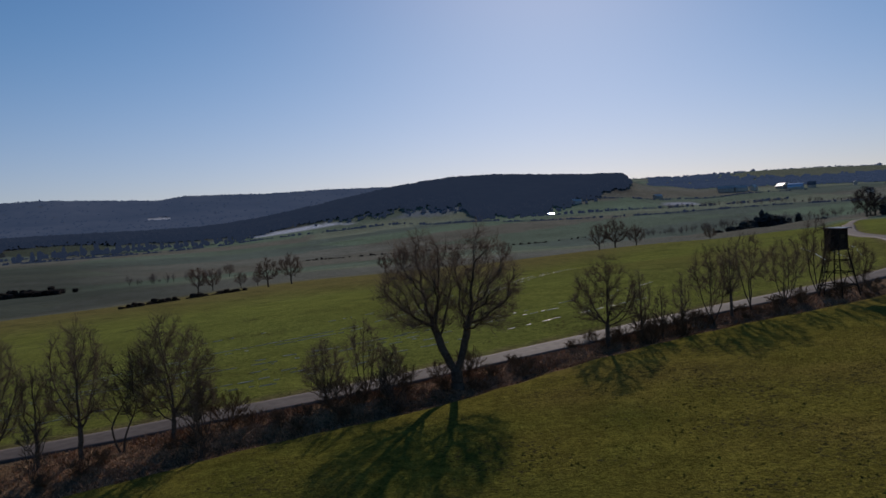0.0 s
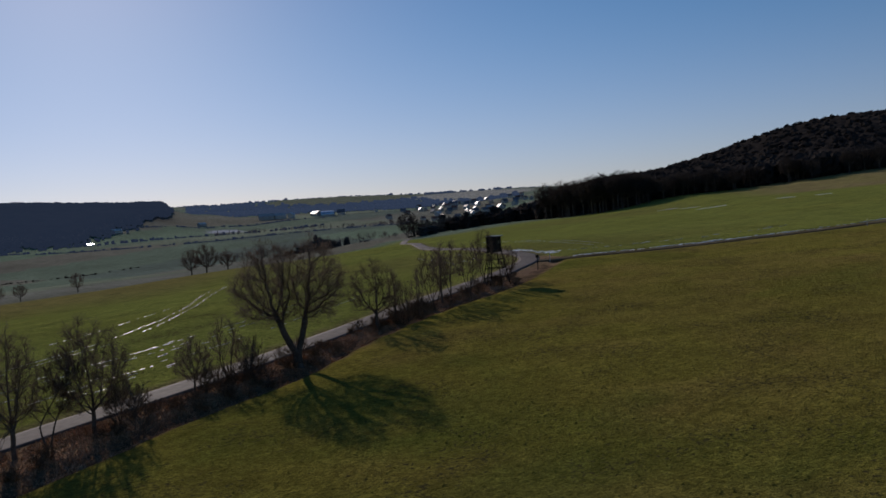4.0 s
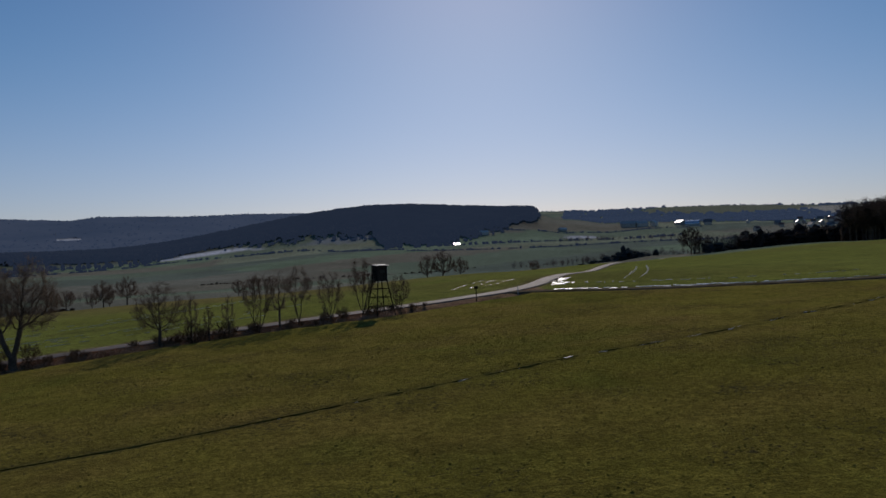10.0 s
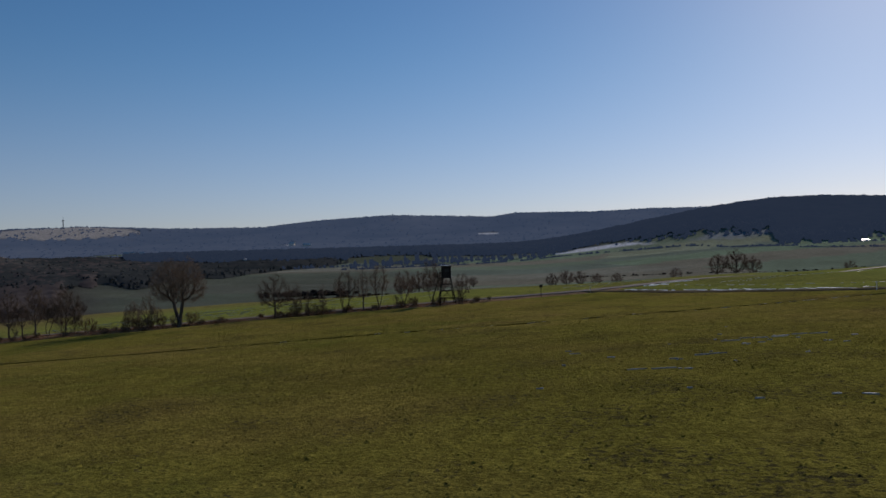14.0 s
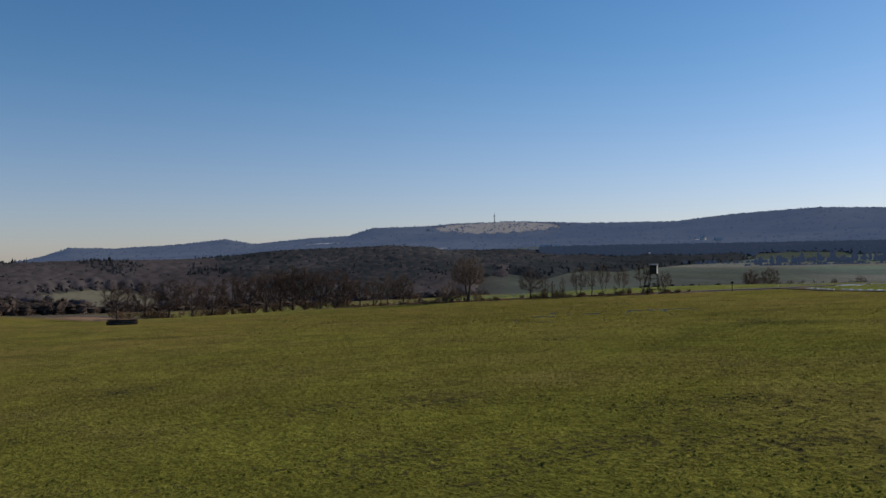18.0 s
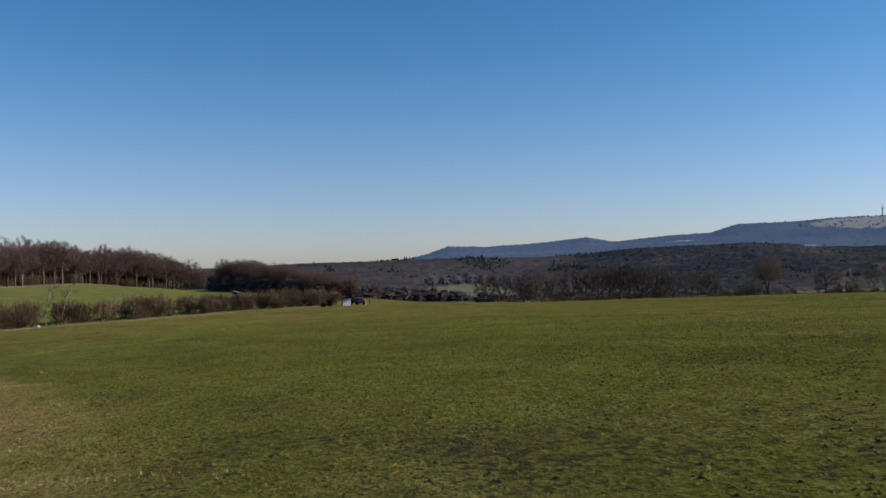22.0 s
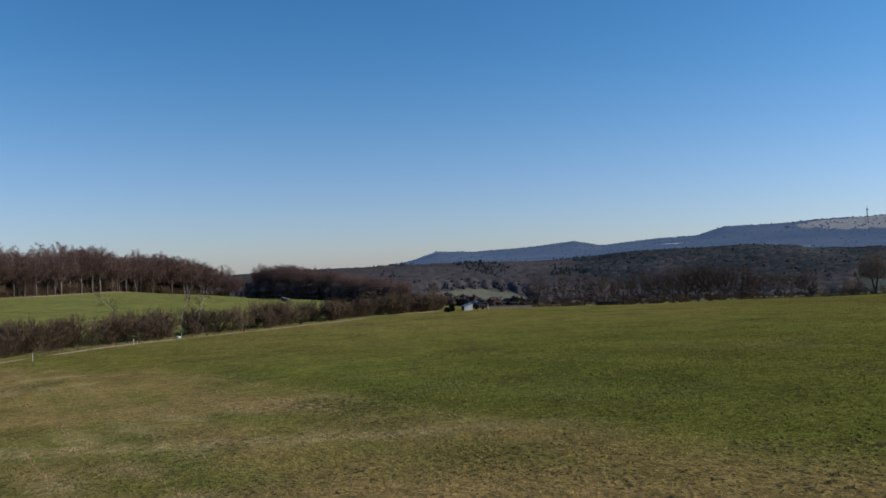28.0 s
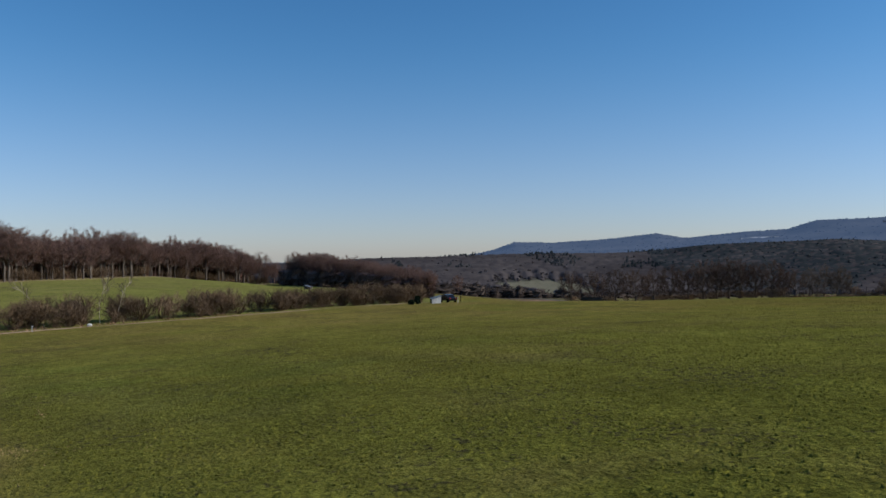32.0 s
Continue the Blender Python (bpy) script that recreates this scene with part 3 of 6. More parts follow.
def bare_tree(seed, height, spread=0.5, trunk=0.25, stems=1, lean=0.06, limbs=12, twigs=10, fine=8, radius=None, angle=36, lift=0.05,
              thin=1.0, coarse=False, twig_len=0.14, fine_len=0.075, splay=0.25, turn=None, boughs=0, apart=0.0, bough_len=0.45, wander=0.08):
    """Trunk and crown geometry of a leafless tree that stands at the origin."""
    rnd = np.random.RandomState(seed)
    radius = radius or height * 0.016
    wood, crown = [], []
    n_t, n_l, n_w = (6, 4, 2) if coarse else (12, 6, 3)
    for s in range(stems):
        a = rnd.uniform(0, 6.28) if turn is None else turn + s * 6.28 / stems
        k = lean if stems == 1 else splay
        d0 = np.array([math.cos(a) * k, math.sin(a) * k, 1.0])
        d0 /= np.linalg.norm(d0)
        hh = height * (rnd.uniform(0.82, 1.0) if stems > 1 else 1.0)
        rr = radius * (1.0 if stems == 1 else 0.72)
        pts, rad, _ = limb(rnd, (math.cos(a) * apart, math.sin(a) * apart, -0.4), d0, hh * 0.95, rr, rr * 0.1, n_t, wander, 0.03)
        rad[0] *= 1.4
        wood.append((pts, rad, 5 if coarse else 8))
        bases = [(pts, rad, 1.0, trunk, limbs)]
        for g in range(boughs):
            p, dd = on_limb(pts, trunk * rnd.uniform(0.85, 1.5))
            lp, lr, _ = limb(rnd, p, side_dir(rnd, dd, rnd.uniform(40, 62)), height * bough_len * rnd.uniform(0.88, 1.12), rr * 0.5, 0.025, 7, 0.1, 0.07)
            wood.append((lp, lr, 6))
            bases.append((lp, lr, 0.62, 0.3, max(4, limbs // 2)))
        for bpts, brad, size, start, count in bases:
            for i in range(count):
                u = min(0.98, start + (1 - start) * ((i + rnd.uniform(0, 1)) / count) ** 0.9)
                p, dd = on_limb(bpts, u)
                v = (u - start) / (1 - start)
                ll = height * spread * size * (0.5 + 0.55 * math.sin(math.pi * (0.2 + 0.75 * v))) * rnd.uniform(0.75, 1.15)
                r1 = max(0.022, np.interp(u * (len(brad) - 1), np.arange(len(brad)), brad) * 0.5)
                lp, lr, ld = limb(rnd, p, side_dir(rnd, dd, angle * rnd.uniform(0.7, 1.3)), ll, r1, 0.013 * thin, n_l, 0.12, lift)
                wood.append((lp, lr, 4 if coarse else 5))
                for t in range(twigs):
                    tp, td = on_limb(lp, rnd.uniform(0.15, 1.0))
                    bp, br, bd = limb(rnd, tp, side_dir(rnd, td, rnd.uniform(25, 60)), height * twig_len * rnd.uniform(0.6, 1.3), 0.016 * thin, 0.009 * thin, n_w, 0.15, 0.06)
                    crown.append((bp, br, 3))
                    for f in range(fine):
                        fp, fd = on_limb(bp, rnd.uniform(0.1, 1.0))
                        ep = np.array([fp, fp + (side_dir(rnd, fd, rnd.uniform(18, 55)) + [0, 0, 0.15]) * height * fine_len * rnd.uniform(0.5, 1.3)])
                        crown.append((ep, [0.0095 * thin, 0.004 * thin], 3))
    return tubes(wood), tubes(crown)


def tree_kind(name, seed, height, bark=None, twig=None, **k):
    (wv, wf), (cv, cf) = bare_tree(seed, height, **k)
    return mesh_of(name + "_trunk", wv, wf, bark or BARK, True), mesh_of(name + "_crown", cv, cf, twig or TWIG)


def plant(kind, x, y, label, turn=0.0, scale=1.0, group="", sink=0.0, name="tree", category="tree", wide=1.0, tilt=0.0):
    t = empty(name, pose(x, y, gz(x, y) - sink, tilt, 0, turn) @ Matrix.Diagonal((scale * wide, scale * wide, scale, 1)), label, category, group)
    part_mesh("trunk", kind[0], t)
    part_mesh("crown", kind[1], t)
    return t


def strands(p, rad, sides):
    """Tubes, or flat ribbons where sides is 2, round many lines of equally many points: p (n, k, 3), rad (n, k)."""
    n, k = p.shape[:2]
    d = np.gradient(p, axis=1)
    d /= np.linalg.norm(d, axis=2, keepdims=True) + 1e-9
    a = np.cross(d, np.array([0.31, 0.77, 0.55]))
    a /= np.linalg.norm(a, axis=2, keepdims=True) + 1e-9
    b = np.cross(d, a)
    ang = np.arange(sides) * 2 * np.pi / sides
    if sides == 2:
        turn = np.arange(n)[:, None, None] * 2.4
        a = a * np.cos(turn) + b * np.sin(turn)
    ring = p[:, :, None] + (a[:, :, None] * np.cos(ang)[None, None, :, None] + b[:, :, None] * np.sin(ang)[None, None, :, None]) * rad[:, :, None, None]
    i = (np.arange(n) * k * sides)[:, None, None] + (np.arange(k - 1) * sides)[None, :, None] + np.arange(sides if sides > 2 else 1)[None, None]
    j = (np.arange(n) * k * sides)[:, None, None] + (np.arange(k - 1) * sides)[None, :, None] + ((np.arange(sides if sides > 2 else 1) + 1) % sides)[None, None]
    return ring.reshape(-1, 3), np.stack([i, j, j + sides, i + sides], -1).reshape(-1, 4)


def joined(pieces):
    vs, fs, base = [], [], 0
    for v, f in pieces:
        vs.append(v), fs.append(f + base)
        base += len(v)
    return np.concatenate(vs), np.concatenate(fs)


def unit(v):
    return v / (np.linalg.norm(v, axis=-1, keepdims=True) + 1e-9)


def grow(rnd, p, rad, count, length, out, keep, lift, spread, k, lo=0.2):
    """Shoots from lines p (n, m, 3) of thickness rad (n, m): count each, curving up; out: how much they turn from the trunk's axis."""
    n, m = p.shape[:2]
    u = rnd.uniform(lo, 1.0, (n, count)) * (m - 1.001)
    i = u.astype(int)
    r = np.arange(n)[:, None]
    a, b = p[r, i], p[r, i + 1]
    start = a + (b - a) * (u - i)[..., None]
    thick = rad[r, i]
    way = unit(b - a) * keep + unit(start * [1, 1, 0] + 1e-6) * out + rnd.normal(0, spread, start.shape)
    way = unit(way)
    size = length * rnd.uniform(0.45, 1.2, (n, count)) * (1.3 - 0.65 * u / (m - 1))
    t = np.linspace(0, 1, k)
    q = start[:, :, None] + way[:, :, None] * (size[:, :, None] * t)[..., None]
    q[..., 2] += lift * size[:, :, None] * t ** 2
    q += rnd.normal(0, 0.035, q.shape) * (size[:, :, None] * t)[..., None]
    return q.reshape(-1, k, 3), thick.reshape(-1)


def dome_tree(seed, height, width, base=0.2, points=520, step=0.3, stems=((0, 0),), fork=0.0, lobes=None, rise=0.25, radius=None, twigs=5, fine=5, thin=0.85, flat=False, egg=0.8, wild=0.12, reach=1.15):
    """A leafless tree grown towards points that fill its crown, so that the limbs share the room evenly.
    stems: sideways shift of each trunk where the crown begins; fork: height share at which they part; lobes: centre shift and width of each half of the crown."""
    rnd = np.random.RandomState(seed)
    radius = radius or height * 0.018
    zb, aim = height * base, []
    for cx, cy, w in lobes or ((0, 0, width),):
        q = rnd.uniform(-1, 1, (points * 6, 2)) * w / 2
        f = rnd.uniform(0.02, 1, points * 6)
        env = w / 2 * np.sin(np.pi * np.clip(f ** egg, 0, 0.985)) ** 0.6
        d = np.hypot(q[:, 0], q[:, 1]) / (env + 1e-6)
        ok = (d < 1) & (rnd.uniform(0, 1, len(f)) < 0.35 + 0.65 * d)
        aim.append(np.column_stack([q[ok] + [cx, cy], zb * 0.9 + (height - zb * 0.9) * f[ok]])[:points])
    aim = np.concatenate(aim)
    pos, par = [np.array([0, 0, -0.4])], [-1]
    for z in np.arange(step, max(step, height * fork) + 1e-6, step):
        pos.append(np.array([rnd.normal(0, 0.02), rnd.normal(0, 0.02), z])), par.append(len(pos) - 2)
    root = len(pos) - 1
    for sx, sy in stems:
        last, n = root, max(2, int((zb - pos[root][2]) / step))
        for k in range(1, n + 1):
            u = k / n
            pos.append(np.array([sx * u ** 0.7, sy * u ** 0.7, pos[root][2] + (zb - pos[root][2]) * u]) + rnd.normal(0, 0.03, 3)), par.append(last)
            last = len(pos) - 1
    best, dist, fresh = np.zeros(len(aim), int), np.full(len(aim), 1e9), list(range(root, len(pos)))
    for turn in range(int(3.2 * height / step)):
        p = np.array([pos[i] for i in fresh])
        d = np.linalg.norm(aim[:, None] - p[None], axis=2)
        j = d.argmin(1)
        near = d[np.arange(len(aim)), j]
        best, dist = np.where(near < dist, np.array(fresh)[j], best), np.minimum(near, dist)
        live = dist > step * 1.5
        aim, best, dist = aim[live], best[live], dist[live]
        if not len(aim):
            break
        fresh = []
        for i in np.unique(best):
            way = unit(aim[best == i] - pos[i]).mean(0) + [0, 0, rise] + rnd.normal(0, wild, 3)
            pos.append(pos[i] + unit(way) * step), par.append(int(i))
            fresh.append(len(pos) - 1)
    pos, par = np.array(pos), np.array(par)
    kids = np.zeros(len(pos))
    mass = np.ones(len(pos))
    for i in range(len(pos) - 1, 0, -1):
        mass[par[i]] += mass[i]
        kids[par[i]] += 1
    mean = pos.copy()
    mean[1:] = 0.7 * pos[1:] + 0.3 * pos[par[1:]]
    pos = np.where((kids > 0)[:, None] & (np.arange(len(pos)) > root)[:, None], mean, pos)
    thick = 0.011 * thin + (radius - 0.011 * thin) * ((mass - 1) / mass[0]) ** 0.6
    thick[0] *= 1.4
    i = np.arange(1, len(pos))
    line, rad = np.stack([pos[par[i]], pos[i]], 1), np.stack([np.minimum(thick[par[i]], thick[i] * 1.5), thick[i]], 1)
    big = thick[i] > 0.035
    wood = [strands(line[big], rad[big], 7)]
    if (~big).any():
        wood.append(strands(line[~big], rad[~big], 3))
    ends = mass[i] < 20
    tw, _ = grow(rnd, line[ends], rad[ends], twigs, height * 0.07 * reach, 0.25, 0.8, 0.12, 0.55, 3, 0.0)
    r1 = np.full((len(tw), 1), 0.0085 * thin) * np.linspace(1, 0.6, 3)
    crown = [strands(tw, r1, 2 if flat else 3)]
    if fine:
        ft, _ = grow(rnd, tw, r1, fine, height * 0.045 * reach, 0.12, 0.8, 0.12, 0.5, 2, 0.05)
        crown.append(strands(ft, np.full((len(ft), 1), 0.0065 * thin) * np.array([[1, 0.5]]), 2))
    return joined(wood), joined(crown)


def dome_kind(name, seed, height, width, bark=None, twig=None, **k):
    (wv, wf), (cv, cf) = dome_tree(seed, height, width, **k)
    return mesh_of(name + "_trunk", wv, wf, bark or BARK, True), mesh_of(name + "_crown", cv, cf, twig or TWIG)


ROUND = dome_kind("round", 11, 8.0, 5.6, base=0.16, points=620, rise=0.4, egg=0.75)
TALL = dome_kind("tall", 9, 8.4, 4.2, base=0.22, points=430, rise=0.5, egg=0.85)
SLIM = dome_kind("slim", 12, 7.2, 2.2, base=0.2, points=200, rise=0.5)
KNOTTY = tree_kind("knotty", 21, 6.6, trunk=0.34, spread=0.3, stems=2, limbs=9, twigs=9, fine=8, angle=56, splay=0.16, thin=1.1, wander=0.13)
FORKED = dome_kind("forked", 13, 6.8, 3.4, base=0.3, points=300, stems=((-0.6, 0.2), (0.55, -0.2), (0.1, 0.5)), rise=0.5, radius=0.09)
WIDE = dome_kind("wide", 14, 7.6, 6.4, base=0.22, points=420, rise=0.22, radius=0.19, egg=0.7, step=0.34)
CLUMP = dome_kind("clump", 15, 6.8, 4.0, base=0.24, points=340, stems=((-0.8, 0.1), (0.7, 0.3), (0.2, -0.6), (-0.3, 0.6)), rise=0.5, radius=0.08)
GREAT = dome_kind("great", 16, 10.8, 6.2, base=0.36, points=640, step=0.36, fork=0.12, stems=((-1.25, 0.2), (0.85, -0.2)), lobes=((-1.9, 0.3, 6.4), (1.7, -0.3, 6.2)), rise=0.12, radius=0.4, egg=0.72, wild=0.2, twigs=6)
ALLEY = [dome_kind("alley", 22 + i, 8.0, 6.8 - 0.5 * i, BARK, ALLEY_TWIG, base=0.2, points=330, step=0.4, rise=0.3, twigs=6, fine=3, thin=1.7, flat=True, radius=0.2, reach=1.2) for i in range(3)]
SAPLING = tree_kind("sapling", 17, 3.6, trunk=0.12, spread=0.5, stems=3, limbs=7, twigs=6, fine=5, angle=32, radius=0.035, splay=0.25)
SHRUB_A = tree_kind("shrub_a", 18, 2.4, BUSH, BUSH, trunk=0.06, spread=0.55, stems=8, limbs=5, twigs=5, fine=4, angle=38, radius=0.022, splay=0.6, twig_len=0.2, fine_len=0.12, thin=1.3)
SHRUB_B = tree_kind("shrub_b", 19, 3.4, BUSH, BUSH, trunk=0.06, spread=0.5, stems=7, limbs=5, twigs=5, fine=5, angle=36, radius=0.03, splay=0.6, twig_len=0.2, fine_len=0.13, thin=1.3, coarse=True)
SHRUB_C = tree_kind("shrub_c", 20, 1.3, BUSH, BUSH, trunk=0.05, spread=0.6, stems=8, limbs=4, twigs=4, fine=3, angle=40, radius=0.012, splay=0.7, twig_len=0.25, fine_len=0.15)

ROW = "trees along the farm road"
for kind, x, y, turn, s, label in (
        (GREAT, 0.3, 54.3, 4, 1.0, "large bare double-trunked tree on the road bank"),
        (WIDE, 12.3, 63.0, 20, 0.95, "bare tree with wide low limbs beside the road"),
        (SLIM, 15.4, 64.6, 40, 0.82, "slender bare tree beside the road"),
        (SLIM, 17.2, 65.2, 140, 0.62, "thin young bare tree beside the road"),
        (SLIM, 19.2, 66.4, 250, 0.72, "slender bare tree beside the road"),
        (CLUMP, 22.4, 68.3, 60, 1.05, "bare many-stemmed tree beside the road"),
        (SLIM, 24.6, 70.2, 200, 0.98, "slender bare tree beside the road"),
        (FORKED, 26.8, 71.6, 80, 1.05, "bare forked tree beside the road"),
        (CLUMP, 30.6, 73.2, 150, 0.92, "bare many-stemmed tree beside the road"),
        (FORKED, 34.6, 75.4, 10, 1.1, "bare forked tree beside the hunting stand"),
        (CLUMP, 39.4, 77.0, 10, 0.75, "bare many-stemmed tree beside the hunting stand"),
        (ROUND, -8.5, 53.4, 30, 0.56, "small bare round-crowned tree beside the road"),
        (FORKED, -5.8, 53.8, 30, 0.78, "bare forked tree beside the road"),
        (CLUMP, -4.1, 54.2, 130, 0.5, "small bare many-stemmed tree beside the road"),
        (ROUND, -16.6, 47.4, 110, 0.98, "bare round-crowned tree with rising limbs beside the road"),
        (FORKED, -14.9, 48.2, 60, 0.5, "low bare many-stemmed sapling beside the road"),
        (KNOTTY, -19.4, 46.6, 30, 0.95, "gnarled bare tree beside the road"),
        (TALL, -21.4, 45.8, 250, 0.98, "tall bare tree with rising limbs beside the road"),
        (SLIM, -23.6, 45.2, 90, 0.85, "slender bare tree beside the road"),
        (TALL, -25.4, 44.2, 190, 0.95, "tall bare tree with rising limbs beside the road"),
        (ROUND, -31.6, 44.0, 20, 1.0, "bare round-crowned tree in the roadside row"),
        (CLUMP, -35.5, 42.6, 70, 1.0, "bare many-stemmed tree in the roadside row"),
        (ROUND, -38.8, 41.4, 170, 1.1, "bare round-crowned tree in the roadside row"),
        (WIDE, -44.5, 39.4, 60, 1.1, "bare spreading tree in the roadside row"),
        (ROUND, -49.8, 37.6, 320, 1.25, "bare round-crowned tree in the roadside row"),
        (FORKED, -54, 36.1, 20, 1.3, "bare forked tree in the roadside row"),
        (ROUND, -58.5, 34.5, 80, 1.3, "tall bare round-crowned tree in the roadside row"),
        (WIDE, -64, 32.8, 10, 1.35, "tall bare spreading tree in the roadside row"),
        (ROUND, -70, 30.6, 40, 1.2, "bare round-crowned tree in the roadside row"),
        (ROUND, -77.4, 28.2, 200, 1.3, "tall bare round-crowned tree in the roadside row"),
        (WIDE, -85.4, 25.4, 100, 1.25, "bare spreading tree in the roadside row"),
        (ROUND, -94, 22.4, 10, 1.3, "tall bare round-crowned tree in the roadside row"),
        (ROUND, -104.5, 18.9, 130, 1.35, "tall bare round-crowned tree in the roadside row"),
        (WIDE, -116, 15, 60, 1.3, "bare spreading tree in the roadside row"),
        (ROUND, -130, 10, 260, 1.3, "tall bare round-crowned tree in the roadside row")):
    if x < -30:
        kind = ALLEY[int(-x) % 3]
    plant(kind, x, y, label, turn, s * (1.25 if x < -37 else 1.0), ROW, wide=1.05 if x < -30 else 1.0)

# undergrowth of the bank
rnd = np.random.RandomState(5)
for i in range(90):
    u = rnd.uniform(0, 1)
    x = -32 + 76 * u
    k = int(np.argmin(np.abs(EDGE[:, 0] - x)))
    y = EDGE[k, 1] + rnd.uniform(1.8, 5.0)
    kind = SAPLING if i % 11 == 0 else SHRUB_C
    plant(kind, x, y, "low reddish-brown leafless shrub on the road bank", rnd.uniform(0, 360), rnd.uniform(0.45, 0.95), "shrubs on the road bank", name="shrub", category="shrub")
for x, y, s in ((1.2, 56.2, 0.8), (-0.6, 54.6, 0.7), (-8.0, 52, 0.8), (-6.6, 52.6, 0.7), (-5.0, 53.2, 0.7), (15.8, 63.8, 1.05), (19, 65.6, 0.9), (32, 73.4, 0.6), (36.5, 75, 0.6), (-14, 49.5, 0.9), (-3.2, 54, 0.7)):
    plant(SHRUB_A, x, y, "dense leafless thorn shrub under the roadside trees", x * 40, s, "shrubs on the road bank", name="shrub", category="shrub")


rnd = np.random.RandomState(6)
for i in range(70):
    x = rnd.uniform(-135, -32)
    y = float(np.interp(x, ROAD[:, 0], ROAD[:, 1])) - rnd.uniform(3, 8)
    plant(SHRUB_B, x, y, "brown leafless undergrowth below the roadside row", rnd.uniform(0, 360), rnd.uniform(0.45, 1.0), "shrubs on the road bank", name="shrub", category="shrub")


# ---- small building tools ----
def beam(a, b, w, mat, name, parent, label=""):
    """A square timber from a to b."""
    a, b = Vector(a), Vector(b)
    v, f = tubes([(np.array([a, (a + b) / 2, b]), [w * 0.7] * 3, 4)])
    n = len(v)
    f = f.tolist() + [[3, 2, 1, 0], [n - 4, n - 3, n - 2, n - 1]]
    return part_mesh(name, mesh_of(name, v, f, mat), parent, label)


def box(name, lo, hi, mat, parent, label="", bevel=0.0):
    bm = bmesh.new()
    bmesh.ops.create_cube(bm, size=1)
    lo, hi = Vector(lo), Vector(hi)
    for v in bm.verts:
        v.co = Vector((lo[i] + (v.co[i] + 0.5) * (hi[i] - lo[i]) for i in range(3)))
    if bevel:
        bmesh.ops.bevel(bm, geom=bm.edges[:], offset=bevel, segments=1, affect='EDGES')
    me = bpy.data.meshes.new(name)
    bm.to_mesh(me)
    bm.free()
    me.materials.append(mat)
    return part_mesh(name, me, parent, label)


# ---- hunting stand ----
GLASSY = plain("dark_opening", (0.004, 0.004, 0.004), (0.008, 0.008, 0.008), 3, rough=0.3)
FELT = plain("roofing_felt", (0.10, 0.10, 0.10), (0.2, 0.2, 0.195), 5, rough=0.38)


# The stand's sunlit side, its brightness put into a pale board colour.
SUNLIT_BOARD = plain("sunlit_boards", (0.4, 0.39, 0.37), (0.68, 0.66, 0.63), 5, per_object=0.25)


